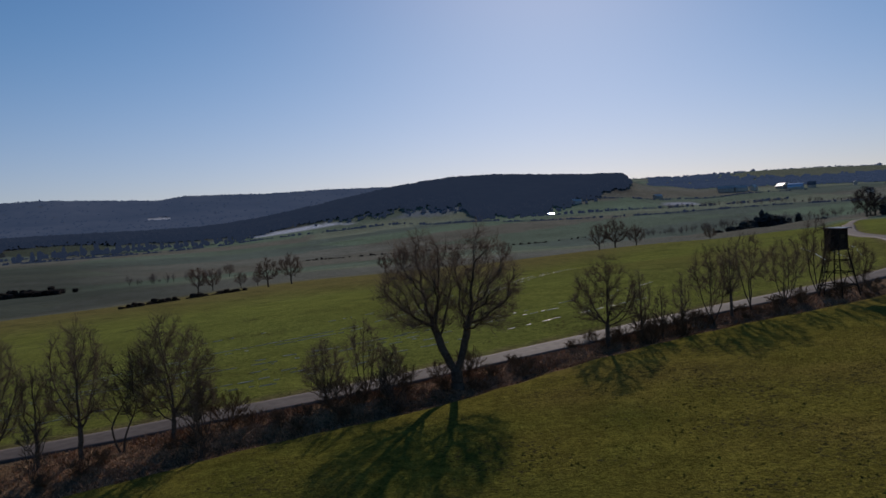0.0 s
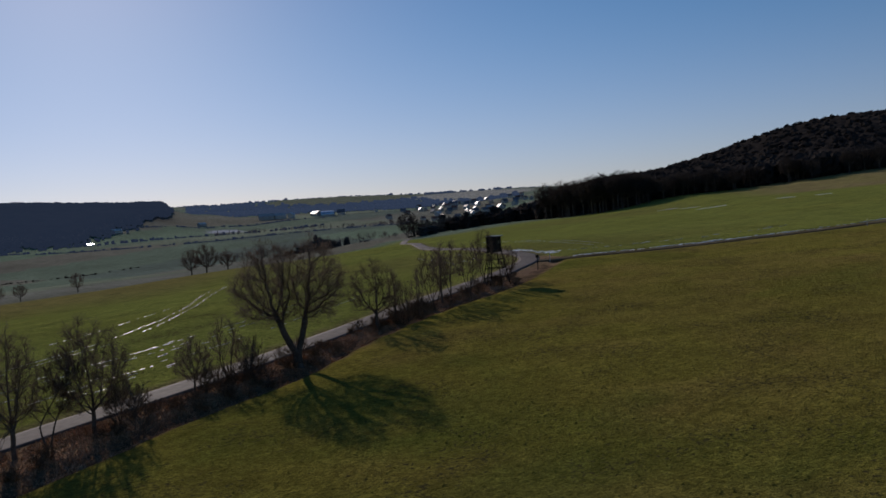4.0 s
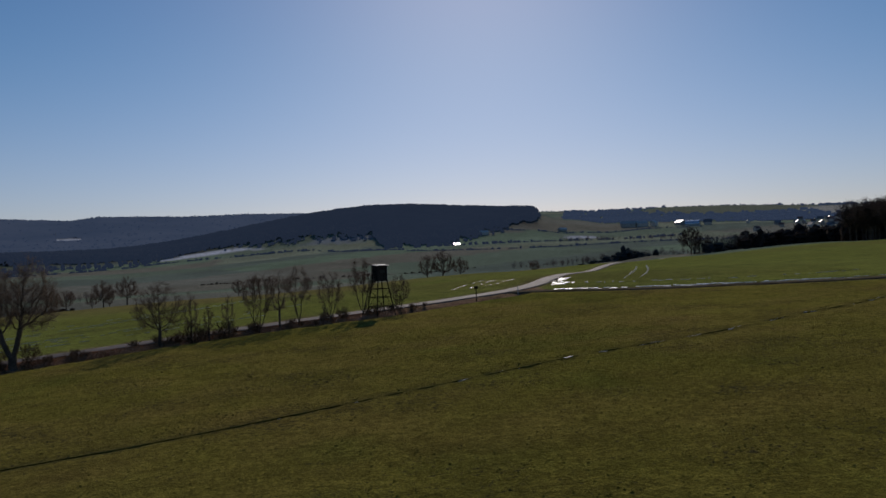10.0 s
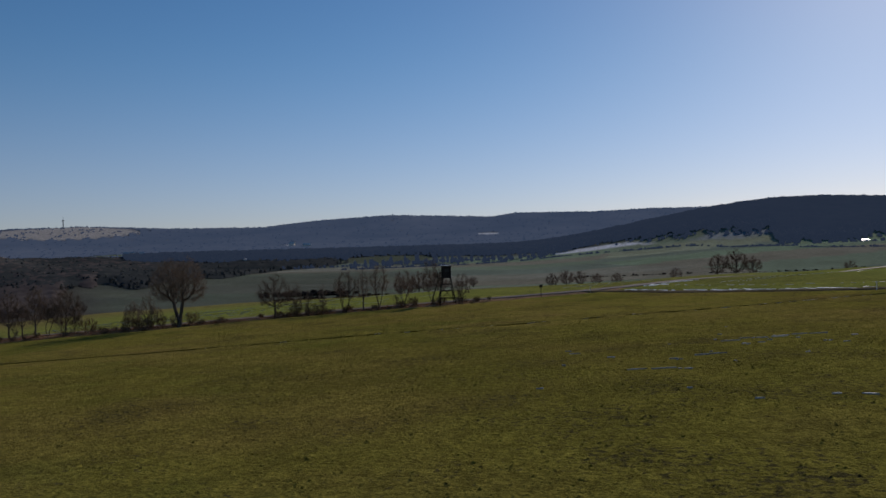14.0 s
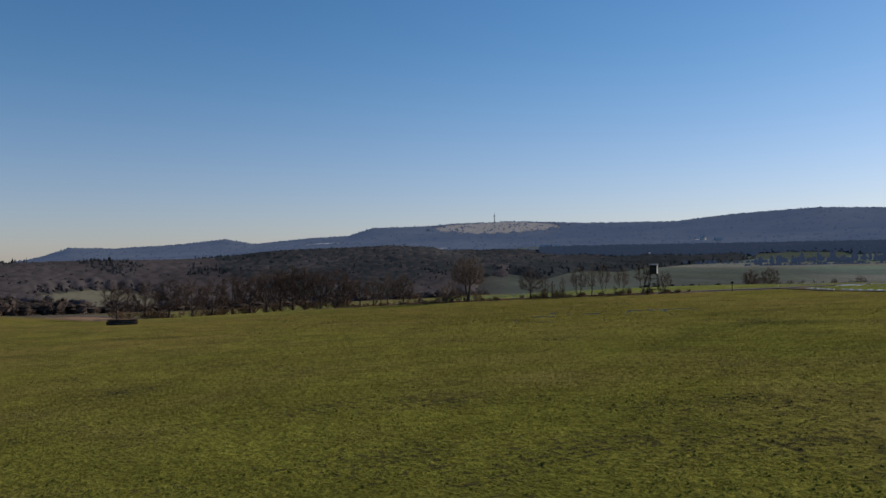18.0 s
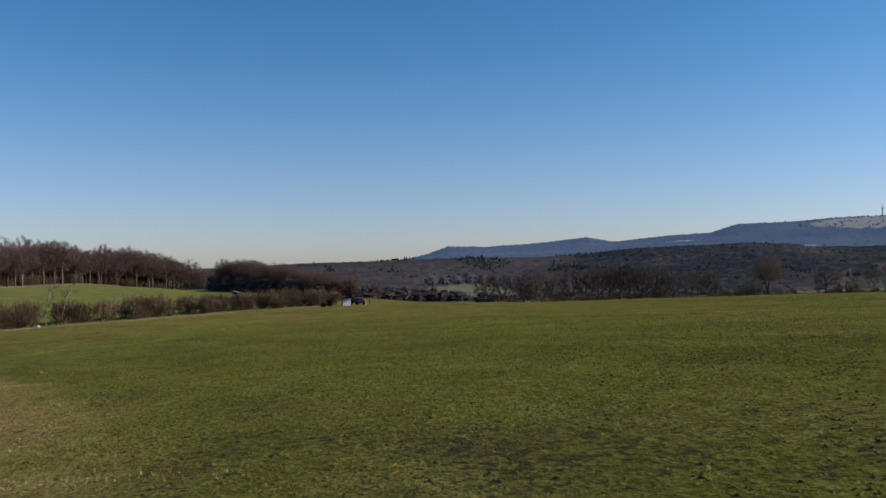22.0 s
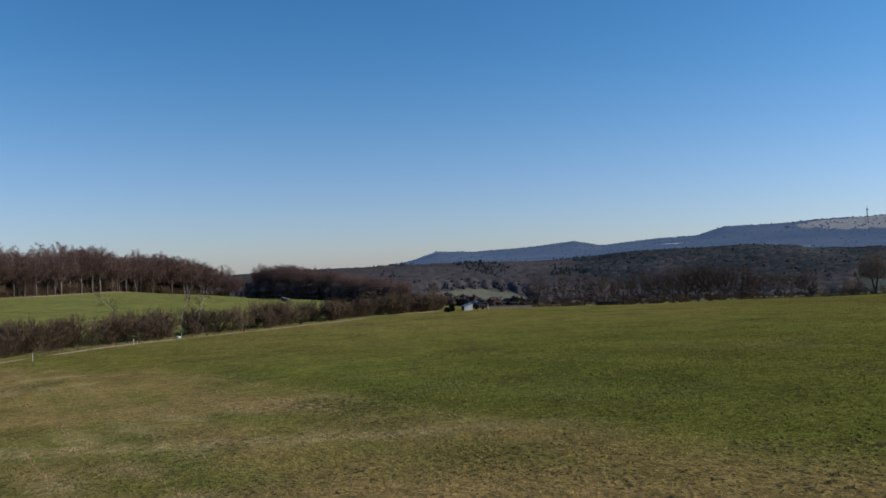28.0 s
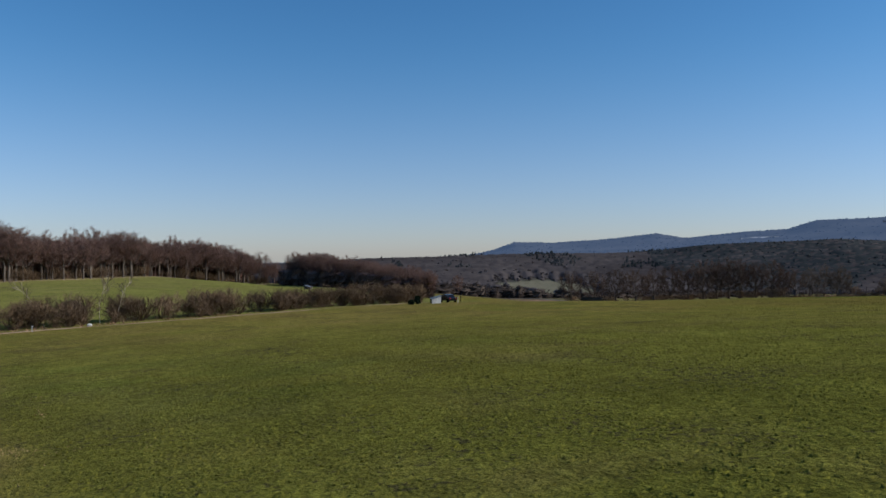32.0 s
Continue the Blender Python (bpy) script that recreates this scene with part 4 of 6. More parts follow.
def hunting_stand(x, y, turn):
    t = empty("hunting_stand", pose(x, y, gz(x, y) - 0.05, 0, 0, turn), "dark wooden raised hunting stand with a ladder beside the road", "hunting stand")
    z0, z1, w = 4.2, 6.2, 0.72
    for sx in (-1, 1):
        for sy in (-1, 1):
            beam((sx * 1.35, sy * 1.35, -0.2), (sx * 0.68, sy * 0.68, z0), 0.10, WOOD_DARK, "leg", t)
    for h in (0.9, 2.1, 3.2):
        k = 1.35 - 0.57 * (h + 0.2) / (z0 + 0.2)
        for a, b in (((-k, -k), (k, -k)), ((k, -k), (k, k)), ((k, k), (-k, k)), ((-k, k), (-k, -k))):
            beam((*a, h), (*b, h), 0.06, WOOD_DARK, "crossbar", t)
    for a, b in (((-1.2, -1.2, 0.6), (0.85, -0.85, 2.9)), ((1.2, -1.2, 0.6), (0.85, 0.85, 2.9)), ((1.2, 1.2, 0.6), (-0.85, 0.85, 2.9)), ((-1.2, 1.2, 0.6), (-0.85, -0.85, 2.9))):
        beam(a, b, 0.05, WOOD_DARK, "brace", t)
    box("floor", (-0.8, -0.8, z0), (0.8, 0.8, z0 + 0.12), WOOD_DARK, t)
    # upright boards on each side, with a window slot
    for side in range(4):
        for i in range(9):
            u0 = -w + i * 2 * w / 9
            u1 = u0 + 2 * w / 9 - 0.012
            slot = 2 <= i <= 6 and side != 3
            spans = ((z0 + 0.12, z0 + 1.05), (z0 + 1.45, z1)) if slot else ((z0 + 0.12, z1),)
            for a, b in spans:
                lo, hi = [(u0, -w - 0.03), (w, u0), (-u1, w), (-w - 0.03, -u1)][side], [(u1, -w), (w + 0.03, u1), (-u0, w + 0.03), (-w, -u0)][side]
                # east side gets the pale colour that stands for sun on it
                box("wall_board", (*lo, a), (*hi, b), SUNLIT_BOARD if side == 1 else WOOD_DARK, t)
    # near-black block fills the cabin and stands for the shade inside
    box("interior_shade", (-w + 0.05, -w + 0.05, z0 + 0.13), (w - 0.05, w - 0.05, z1 - 0.05), GLASSY, t)
    roof = box("roof", (-0.9, -0.9, z1), (0.9, 0.9, z1 + 0.1), FELT, t, "flat overhanging felt roof", 0.02)
    roof.rotation_euler = (radians(1.5), 0, 0)
    # ladder up to a small landing
    for s in (-0.25, 0.25):
        beam((-2.55, s, 0), (-1.0, s, z0 + 1.0), 0.06, WOOD_DARK, "ladder_rail", t)
    for i in range(11):
        u = (i + 0.6) / 12.5
        beam((-2.55 + 1.55 * u, -0.25, (z0 + 1.0) * u), (-2.55 + 1.55 * u, 0.25, (z0 + 1.0) * u), 0.04, WOOD_DARK, "rung", t)
    box("landing", (-1.5, -0.5, z0 - 0.02), (-0.81, 0.5, z0 + 0.06), WOOD_DARK, t)
    beam((-1.48, 0.48, z0), (-1.48, 0.48, z0 + 1.0), 0.05, WOOD_DARK, "railing_post", t)
    beam((-1.48, -0.48, z0), (-1.48, -0.48, z0 + 1.0), 0.05, WOOD_DARK, "railing_post", t)
    beam((-1.48, 0.48, z0 + 0.97), (-0.9, 0.48, z0 + 0.97), 0.05, WOOD_DARK, "railing", t)
    return t


hunting_stand(36.9, 76.3, 30)

# ---- posts ----
PALE = plain("pale_paint", (0.45, 0.43, 0.40), (0.7, 0.68, 0.64), 3)


def post(x, y, h, w, mat, label, head=False, group=""):
    t = empty("post", pose(x, y, gz(x, y)), label, "post", group)
    beam((0, 0, -0.2), (0, 0, h), w, mat, "pole", t)
    if head:
        box("sign_board", (-0.28, -0.03, h - 0.38), (0.28, 0.03, h), mat, t, "small dark board on the post", 0.01)
        box("cap", (-0.32, -0.1, h), (0.32, 0.1, h + 0.05), mat, t)
    else:
        box("cap", (-w * 0.8, -w * 0.8, h), (w * 0.8, w * 0.8, h + 0.04), mat, t)
    return t


post(50.5, 84.6, 2.1, 0.09, WOOD_DARK, "dark wooden signpost beside the road junction", True)
post(57.5, 90.2, 1.1, 0.07, PALE, "thin pale marker post beside the junction")
post(98.5, 62.5, 1.0, 0.09, PALE, "thin pale marker post beside the farm track")
for x, y, h in ((86, -123.5, 0.7), (72.5, -115.5, 0.7), (30, -58, 1.1)):
    post(x, y, h, 0.06, PALE, "short pale post at the meadow edge", False, "posts along the hedge")
post(23.5, -56.5, 1.3, 0.09, WOOD_DARK, "short dark wooden post beside the shed")

# ---- white stone, shed, car, stack ----
def stone(x, y, s, label):
    bm = bmesh.new()
    bmesh.ops.create_icosphere(bm, subdivisions=2, radius=s)
    for v in bm.verts:
        v.co *= 1 + 0.25 * noise.noise(v.co * 2 / s)
        v.co.z *= 0.75
    me = bpy.data.meshes.new("stone")
    bm.to_mesh(me)
    bm.free()
    me.materials.append(PALE)
    ob = new("stone", me)
    ob.matrix_basis = pose(x, y, gz(x, y) + s * 0.45, 0, 0, 30)
    return tagged(ob, label, "stone")


stone(66.3, -110.8, 0.3, "whitish wrapped bale or boulder at the hedge foot")
SHED_WALL = plain("shed_boards", (0.42, 0.40, 0.37), (0.72, 0.70, 0.66), 2)
SHED_DARK = plain("shed_dark", (0.05, 0.04, 0.03), (0.12, 0.1, 0.08), 2)


def shed(x, y, turn):
    t = empty("shed", pose(x, y, gz(x, y) - 0.1, 0, 0, turn), "small whitish lean-to shed with a slanting roof", "shed")
    for i in range(10):
        x0 = -1.4 + i * 0.28
        top = 1.35 + 0.75 * (x0 + 1.4) / 2.8
        box("wall_board", (x0, -1.25, 0), (x0 + 0.27, -1.2, top), SHED_WALL, t)
        box("wall_board", (x0, 1.2, 0), (x0 + 0.27, 1.25, top), SHED_DARK, t)
    box("side_wall", (-1.4, -1.2, 0), (-1.35, 1.2, 1.35), SHED_DARK, t)
    box("side_wall", (1.35, -1.2, 0), (1.4, 1.2, 2.1), SHED_WALL, t)
    v = [(-1.6, -1.45, 1.36), (1.6, -1.45, 2.21), (1.6, 1.45, 2.21), (-1.6, 1.45, 1.36)]
    v += [(a, b, c + 0.08) for a, b, c in v]
    part_mesh("roof", mesh_of("roof", v, [(3, 2, 1, 0), (4, 5, 6, 7), (0, 1, 5, 4), (1, 2, 6, 5), (2, 3, 7, 6), (3, 0, 4, 7)], FELT), t, "slanting felt roof")
    return t


shed(29.5, -62.0, 96).scale = (0.6, 0.6, 0.66)
hut = shed(-121.0, -90.0, 245)
hut.name = "hut"
hut.scale = (0.8, 0.8, 0.7)
tagged(hut, "small dark field hut with a pale end wall beside the wood", "hut")
EVERGREEN = plain("evergreen_leaves", (0.014, 0.022, 0.012), (0.04, 0.055, 0.03), 3, per_object=0.3, island=True)
rnd = np.random.RandomState(44)


def evergreen(x, y, h, w, label):
    """A dark bush of many small leaf sprays on a short stem."""
    t = empty("bush", pose(x, y, gz(x, y) - 0.05), label, "bush")
    wv, wf = tubes([(np.array([(0, 0, 0), (0.02, 0.01, h * 0.4), (0, 0.03, h * 0.8)]), [0.06, 0.045, 0.015], 6)])
    part_mesh("stem", mesh_of("stem", wv, wf, BARK), t)
    v, f = [], []
    for i in range(700):
        d = rnd.normal(0, 1, 3)
        d /= np.linalg.norm(d)
        c = d * [w, w, h * 0.5] * rnd.uniform(0.45, 1.0) + [0, 0, h * 0.52]
        a, b = rnd.normal(0, 0.11, 3), rnd.normal(0, 0.11, 3)
        n = len(v)
        v += [c - a, c + b, c + a, c - b]
        f.append((n, n + 1, n + 2, n + 3))
    part_mesh("foliage", mesh_of("foliage", v, f, EVERGREEN), t)
    return t


evergreen(31.8, -65.5, 1.5, 0.5, "dark evergreen bush beside the shed")
evergreen(33.5, -66.8, 0.8, 0.5, "low dark evergreen bush beside the shed")
CAR_PAINT = plain("car_paint", (0.008, 0.008, 0.009), (0.014, 0.014, 0.015), 3, rough=0.25)
RUBBER = plain("rubber", (0.01, 0.01, 0.01), (0.02, 0.02, 0.02), 3)
RED_LENS = plain("red_lens", (0.25, 0.01, 0.01), (0.35, 0.02, 0.02), 3, rough=0.3)


def car(x, y, turn):
    t = empty("car", pose(x, y, gz(x, y), 0, 0, turn), "small black car parked beside the shed", "car")
    prof = [(-1.9, 0.35), (-1.95, 0.75), (-1.8, 0.95), (-1.15, 1.0), (-0.6, 1.42), (0.75, 1.45), (1.55, 1.0), (1.9, 0.85), (1.95, 0.35)]
    v = [(a, s * (0.82 - 0.12 * max(0, b - 0.9)), b) for s in (-1, 1) for a, b in prof]
    n = len(prof)
    f = [tuple(range(n)), tuple(range(2 * n - 1, n - 1, -1))] + [(i, i + n, (i + 1) % n + n, (i + 1) % n) for i in range(n)]
    part_mesh("body", mesh_of("body", v, f, CAR_PAINT), t)
    for sx in (-1.2, 1.2):
        for sy in (-0.78, 0.78):
            w, g = tubes([(np.array([(sx, sy - 0.1, 0.32), (sx, sy, 0.32), (sx, sy + 0.1, 0.32)]), [0.32] * 3, 14)])
            wheel = part_mesh("wheel", mesh_of("wheel", w, g.tolist() + [list(range(13, -1, -1)), list(range(28, 42))], RUBBER), t)
    for s in (-0.6, 0.6):
        box("tail_light", (-1.99, s - 0.12, 0.7), (-1.93, s + 0.12, 0.88), RED_LENS, t)
    for s in (-1, 1):
        box("side_window", (-0.55, s * 0.79 - 0.012, 1.02), (0.8, s * 0.79 + 0.012, 1.32), GLASSY, t)
    return t


car(25.8, -59.2, 200)
LOG = plain("log_bark", (0.03, 0.024, 0.018), (0.09, 0.07, 0.05), 4, per_object=0.3)


def log_stack(x, y, turn):
    t = empty("log_stack", pose(x, y, gz(x, y), 0, 0, turn), "low dark stack of logs at the meadow edge", "log stack")
    rnd = np.random.RandomState(4)
    for row, (n, z) in enumerate(((5, 0.16), (4, 0.42), (3, 0.68))):
        for i in range(n):
            r = rnd.uniform(0.12, 0.16)
            yy = (i - (n - 1) / 2) * 0.3
            q, g = tubes([(np.array([(-2 + rnd.uniform(-.2, .2), yy, z), (0, yy, z), (2 + rnd.uniform(-.2, .2), yy, z)]), [r] * 3, 8)])
            part_mesh("log", mesh_of("log", q, g.tolist() + [list(range(7, -1, -1)), list(range(16, 24))], LOG), t)
    return t


log_stack(24, -31, 65)

# ---- hedge and birches at the south edge ----
rnd = np.random.RandomState(8)
for i in range(210):
    k = rnd.randint(2, len(HEDGE) - 2)
    p = HEDGE[k]
    gap = 25 < p[0] < 28 or 46.5 < p[0] < 50
    if gap:
        continue
    d = HEDGE[k + 1] - HEDGE[k - 1]
    nrm = np.array([d[1], -d[0]]) / np.linalg.norm(d)
    off = 0.7 + rnd.uniform(0, 6.0)
    q = p - nrm * -off if (p + nrm * off)[1] < p[1] else p - nrm * off
    big = rnd.uniform(0.65, 1.25)
    plant((SHRUB_B, SHRUB_A, SHRUB_B)[rnd.randint(3)], q[0], q[1], "leafless brown hedge shrub at the meadow edge", rnd.uniform(0, 360), big, "shrubs of the meadow hedge", name="hedge_shrub", category="shrub")
BIRCH_BARK = plain("birch_bark", (0.34, 0.28, 0.2), (0.66, 0.57, 0.43), 3, per_object=0.1)
BIRCH = tree_kind("birch", 31, 7.5, BIRCH_BARK, TWIG, trunk=0.35, spread=0.2, limbs=8, twigs=6, fine=5, angle=34, radius=0.038)
plant(BIRCH, 62.8, -117.5, "leaning white-barked birch in the hedge", 60, 1.0, "birches in the hedge", tilt=14)
plant(BIRCH, 61.5, -110.8, "slender white-barked birch in the hedge", 160, 1.0, "birches in the hedge")
plant(BIRCH, 60.2, -109.0, "slender white-barked birch in the hedge", 250, 0.9, "birches in the hedge", tilt=-5)

# ---- woods at the south-west ----
WOOD_GEO = [dome_tree(40 + i, 12.6 + 0.2 * i, 7.6 - 0.3 * i, base=0.24, points=430, step=0.55, rise=0.2, twigs=7, fine=3, radius=0.18, thin=2.0, flat=True, egg=1.25, reach=0.95) for i in range(5)]
FAR_GEO = [dome_tree(70 + i, 13.0, 9.0 - 0.5 * i, base=0.15, points=130, step=0.9, rise=0.3, twigs=6, fine=0, radius=0.3, thin=5.0, flat=True, reach=1.2) for i in range(5)]
WOOD_KINDS = [(mesh_of("wood_trunk", *g[0], WOODS_BARK, True), mesh_of("wood_crown", *g[1], WOODS_TWIG)) for g in WOOD_GEO]


def joined_trees(name, places, label, seed, far=False, mat=None, wide=1.0):
    """Bare trees too far back to tell apart, in one mesh."""
    rnd = np.random.RandomState(seed)
    vs, fs, base = [], [], 0
    for x, y, s in places:
        a = rnd.uniform(0, 6.28)
        c, q, z = math.cos(a), math.sin(a), gz(x, y)
        for v, f in (FAR_GEO if far else WOOD_GEO)[rnd.randint(5)]:
            vs.append(np.stack([(v[:, 0] * c - v[:, 1] * q) * s * wide + x, (v[:, 0] * q + v[:, 1] * c) * s * wide + y, v[:, 2] * s + z], 1))
            fs.append(f + base)
            base += len(v)
    return tagged(new(name, mesh_of(name, np.concatenate(vs), np.concatenate(fs), mat or WOODS_TWIG)), label, "woods", kind="stuff")


FRONT = spline([(-25, -250), (-60, -208), (-92, -182), (-140, -157), (-178, -133), (-205, -112)], 1.0)
rnd = np.random.RandomState(9)
behind = []
for row, (back, n) in enumerate(((0, 62), (4, 50), (8, 55), (14, 50))):
    for i in range(n):
        p = FRONT[int((i + rnd.uniform(0.1, 0.9)) / n * (len(FRONT) - 1))]
        x, y = p[0] - back * 0.55 + rnd.uniform(-2, 2), p[1] - back * 0.85 + rnd.uniform(-2, 2)
        s = (1.14 + 0.32 * float(smooth(-120, -50, p[0]))) * rnd.uniform(0.84, 1.08) * (1 + 0.1 * math.sin(p[0] * 0.13)) + 0.012 * back
        if row < 2:
            plant(WOOD_KINDS[rnd.randint(5)], x, y, "tall bare grey-brown beech at the wood's edge", rnd.uniform(0, 360), s, "trees of the brown wood", wide=1.65)
        else:
            behind.append((x, y, s))
rnd = np.random.RandomState(91)
for i in range(150):
    p = FRONT[rnd.randint(len(FRONT))]
    plant(SHRUB_B, p[0] + rnd.uniform(-3.5, 1.5), p[1] + rnd.uniform(-3.5, 1.0), "leafless undergrowth along the wood's edge", rnd.uniform(0, 360), rnd.uniform(0.6, 1.3), "undergrowth of the brown wood", name="shrub", category="shrub")
rnd = np.random.RandomState(10)
joined_trees("brown_wood", behind[::2], "bare brown beeches behind the wood's edge", 17)
behind = []
for i in range(70):
    u = rnd.uniform(0, 1)
    x, y = -182 + 66 * u + rnd.uniform(-6, 6), -92 + 50 * u + rnd.uniform(-9, 9)
    s = (1.12 - 0.36 * u) * rnd.uniform(0.88, 1.06)
    if i % 2:
        plant(WOOD_KINDS[rnd.randint(5)], x, y, "bare brown tree in a small copse", rnd.uniform(0, 360), s, "trees of the copse", wide=1.4)
    else:
        behind.append((x, y, s))
for i in range(8):
    plant(WOOD_KINDS[rnd.randint(5)], -172 + rnd.uniform(-5, 4), -86 + rnd.uniform(-6, 4), "large rounded bare tree at the copse's end", rnd.uniform(0, 360), rnd.uniform(1.05, 1.15), "trees of the copse", wide=1.5)
joined_trees("copse", behind[::2] + behind[1::4] + [(-206 + rnd.uniform(-14, 10), -108 + rnd.uniform(-6, 14), rnd.uniform(0.6, 0.8)) for _ in range(16)], "bare brown trees of a copse beyond the field", 18)


# ---- distant woods ----
def broom(rnd, blades=18, cone=0.0, low=0.3):
    """A bare crown of thin upward sprays on a unit scale, with its foot at 0 and its top at 1."""
    v, f = [], []
    for k in range(blades):
        z = rnd.uniform(low, 1.0)
        wide = math.sqrt(max(0.0, 1 - ((z - 0.5) / 0.52) ** 4)) * (1 - cone) + cone * 1.15 * (1 - z)
        q, a = wide * math.sqrt(rnd.uniform(0.05, 1.0)), rnd.uniform(0, 6.28)
        tip = np.array([q * math.cos(a), q * math.sin(a), z + 0.12 * cone])
        foot = np.array([tip[0] * 0.45, tip[1] * 0.45, max(0.0, z - rnd.uniform(0.3, 0.6))])
        b, w = rnd.uniform(0, 6.28), rnd.uniform(0.16, 0.3) * (18 / blades) ** 0.75
        mid = foot * 0.45 + tip * 0.55
        side = np.array([math.cos(b) * w, math.sin(b) * w, rnd.uniform(-0.05, 0.05)])
        n = len(v)
        v += [foot, mid + side, tip, mid - side]
        f += [(n, n + 1, n + 2), (n, n + 2, n + 3)]
    return np.array(v), np.array(f)


def crown_shape(rnd, cone, blades, low):
    """A far crown on a unit scale: an uneven body with thin sprays standing out of it."""
    v, f = broom(rnd, blades, cone, low)
    rings, n = (0.16, 0.45, 0.78), 6
    body = []
    for z in rings:
        wide = math.sqrt(max(0.0, 1 - ((z - 0.5) / 0.52) ** 4)) * (1 - cone) + cone * 1.1 * (1 - z)
        body += [(math.cos(i * 6.283 / n + z * 3) * wide * q, math.sin(i * 6.283 / n + z * 3) * wide * q, z + rnd.uniform(-0.09, 0.09)) for i, q in enumerate(rnd.uniform(0.5, 0.95, n))]
    body += [(0, 0, 0.02), (0, 0, rnd.uniform(0.86, 1.0))]
    m = len(body)
    g = [(k * n + i, k * n + (i + 1) % n, (k + 1) * n + (i + 1) % n) for k in range(2) for i in range(n)] + [(k * n + i, (k + 1) * n + (i + 1) % n, (k + 1) * n + i) for k in range(2) for i in range(n)]
    g += [(m - 2, (i + 1) % n, i) for i in range(n)] + [(2 * n + i, 2 * n + (i + 1) % n, m - 1) for i in range(n)]
    return np.concatenate([np.array(body), v]), np.concatenate([np.array(g), f + m])


def wood_mass(name, places, height, width, mat, label, seed, cone=0.0, blades=14, low=0.3, lone=0.15, vary=0.25):
    """Many small crowns in one mesh, with a few taller ones."""
    rnd = np.random.RandomState(seed)
    shapes = [crown_shape(rnd, cone, blades, low) for _ in range(12)]
    p = np.asarray(places, float)
    z = ground_z(p[:, 0], p[:, 1]) - 0.4
    vs, fs, base = [], [], 0
    for (x, y), z0 in zip(p, z):
        v, f = shapes[rnd.randint(12)]
        a, h, w = rnd.uniform(0, 6.28), height * rnd.uniform(1 - 1.4 * vary, 1 + 0.4 * vary), width * rnd.uniform(0.65, 1.2)
        if rnd.uniform(0, 1) < lone:
            h, w = h * 1.3, w * 0.8
        c, s = math.cos(a), math.sin(a)
        vs.append(np.stack([(v[:, 0] * c - v[:, 1] * s) * w + x, (v[:, 0] * s + v[:, 1] * c) * w + y, v[:, 2] * h + z0], 1))
        fs.append(f + base)
        base += len(v)
    return tagged(new(name, mesh_of(name, np.concatenate(vs), np.concatenate(fs), mat)), label, "woods", kind="stuff")


def polar(az, r):
    return OX + r * math.sin(radians(az)), OY + r * math.cos(radians(az))


def scatter(seed, n, az0, az1, r0, r1, keep=None, power=0.0):
    """Places over a sector, even in azimuth and in the logarithm of the distance."""
    rnd = np.random.RandomState(seed)
    out = []
    while len(out) < n:
        r = math.exp(rnd.uniform(math.log(r0), math.log(r1)))
        a = rnd.uniform(az0, az1)
        if keep is None or keep(a, r):
            out.append(polar(a, r))
    return out


def open_land(a, r):
    return not any(((a - ca) / wa) ** 2 + ((r - cr) / wr) ** 2 + 0.25 * math.sin(a * 6.1 + r * 0.012) < 1.05 for ca, cr, wa, wr, _ in CLEARINGS)


def in_ridge(a, r):
    low = np.interp(a, [-13, -9.3, -5.5, -1.4, -0.9, 2, 4.2, 6.3, 10, 12], [1850, 1750, 1725, 1645, 1530, 1475, 1515, 1640, 1815, 1940])
    return r > low + 22 * math.sin(a * 2.9) + 16 * math.sin(a * 6.1 + r * 0.01) + 10 * math.sin(a * 17 + 1) and a < 10.7 + 0.2 * math.sin(r * 0.03)


def in_valley(a, r):
    return open_land(a, r) and not (abs(a + 79) < 4.4 and 600 < r < 860) and r > 560 + 75 * max(0, a + 55) + 60 * math.sin(a * 2.1)


def in_hill(a, r):
    low = np.interp(a, [-70, -66, -57, -52.8, -46, -40, -34, -28.6, -25, -21], [1050, 680, 740, 950, 980, 1180, 1590, 1705, 1790, 1900])
    return open_land(a, r) and a < -22 and r > low + 40 * math.sin(a)


def in_belt(a, r):
    return open_land(a, r) and 1770 + 14 * math.sin(a * 1.3) < r < 2050 + 20 * (a + 46)


def canopy(name, mat, label, az0, az1, r0, r1, lift, keep):
    """Closed canopy of far woods as a sheet over the slopes."""
    az, rr = np.radians(np.arange(az0, az1, 0.24)), np.geomspace(r0, r1, 170 if r1 < 2100 else 90)
    a, q = np.meshgrid(az, rr)
    x, y = OX + q * np.sin(a), OY + q * np.cos(a)
    rnd = np.random.RandomState(int(r0))
    deg = np.degrees(a)
    full = np.mean([[[keep(deg[i, j], q[i, j] - b) for j in range(a.shape[1])] for i in range(a.shape[0])] for b in (5, 25, 45, 65)], 0)
    z = ground_z(x, y) + lift * full * (0.85 + 0.3 * rnd.uniform(0, 1, x.shape)) + rnd.uniform(-1, 1, x.shape) * np.minimum(q * 0.0011, 2.2) * full + wave(x, y, 40, 7) * 0.6
    idx = np.arange(x.size).reshape(x.shape)
    f = [(idx[i, j], idx[i, j + 1], idx[i + 1, j + 1], idx[i + 1, j]) for i in range(len(rr) - 1) for j in range(len(az) - 1)
         if keep(math.degrees((az[j] + az[j + 1]) / 2), rr[i])]
    return tagged(new(name, mesh_of(name, np.stack([x, y, z], -1).reshape(-1, 3), f, mat, True)), label, "woods", kind="stuff")


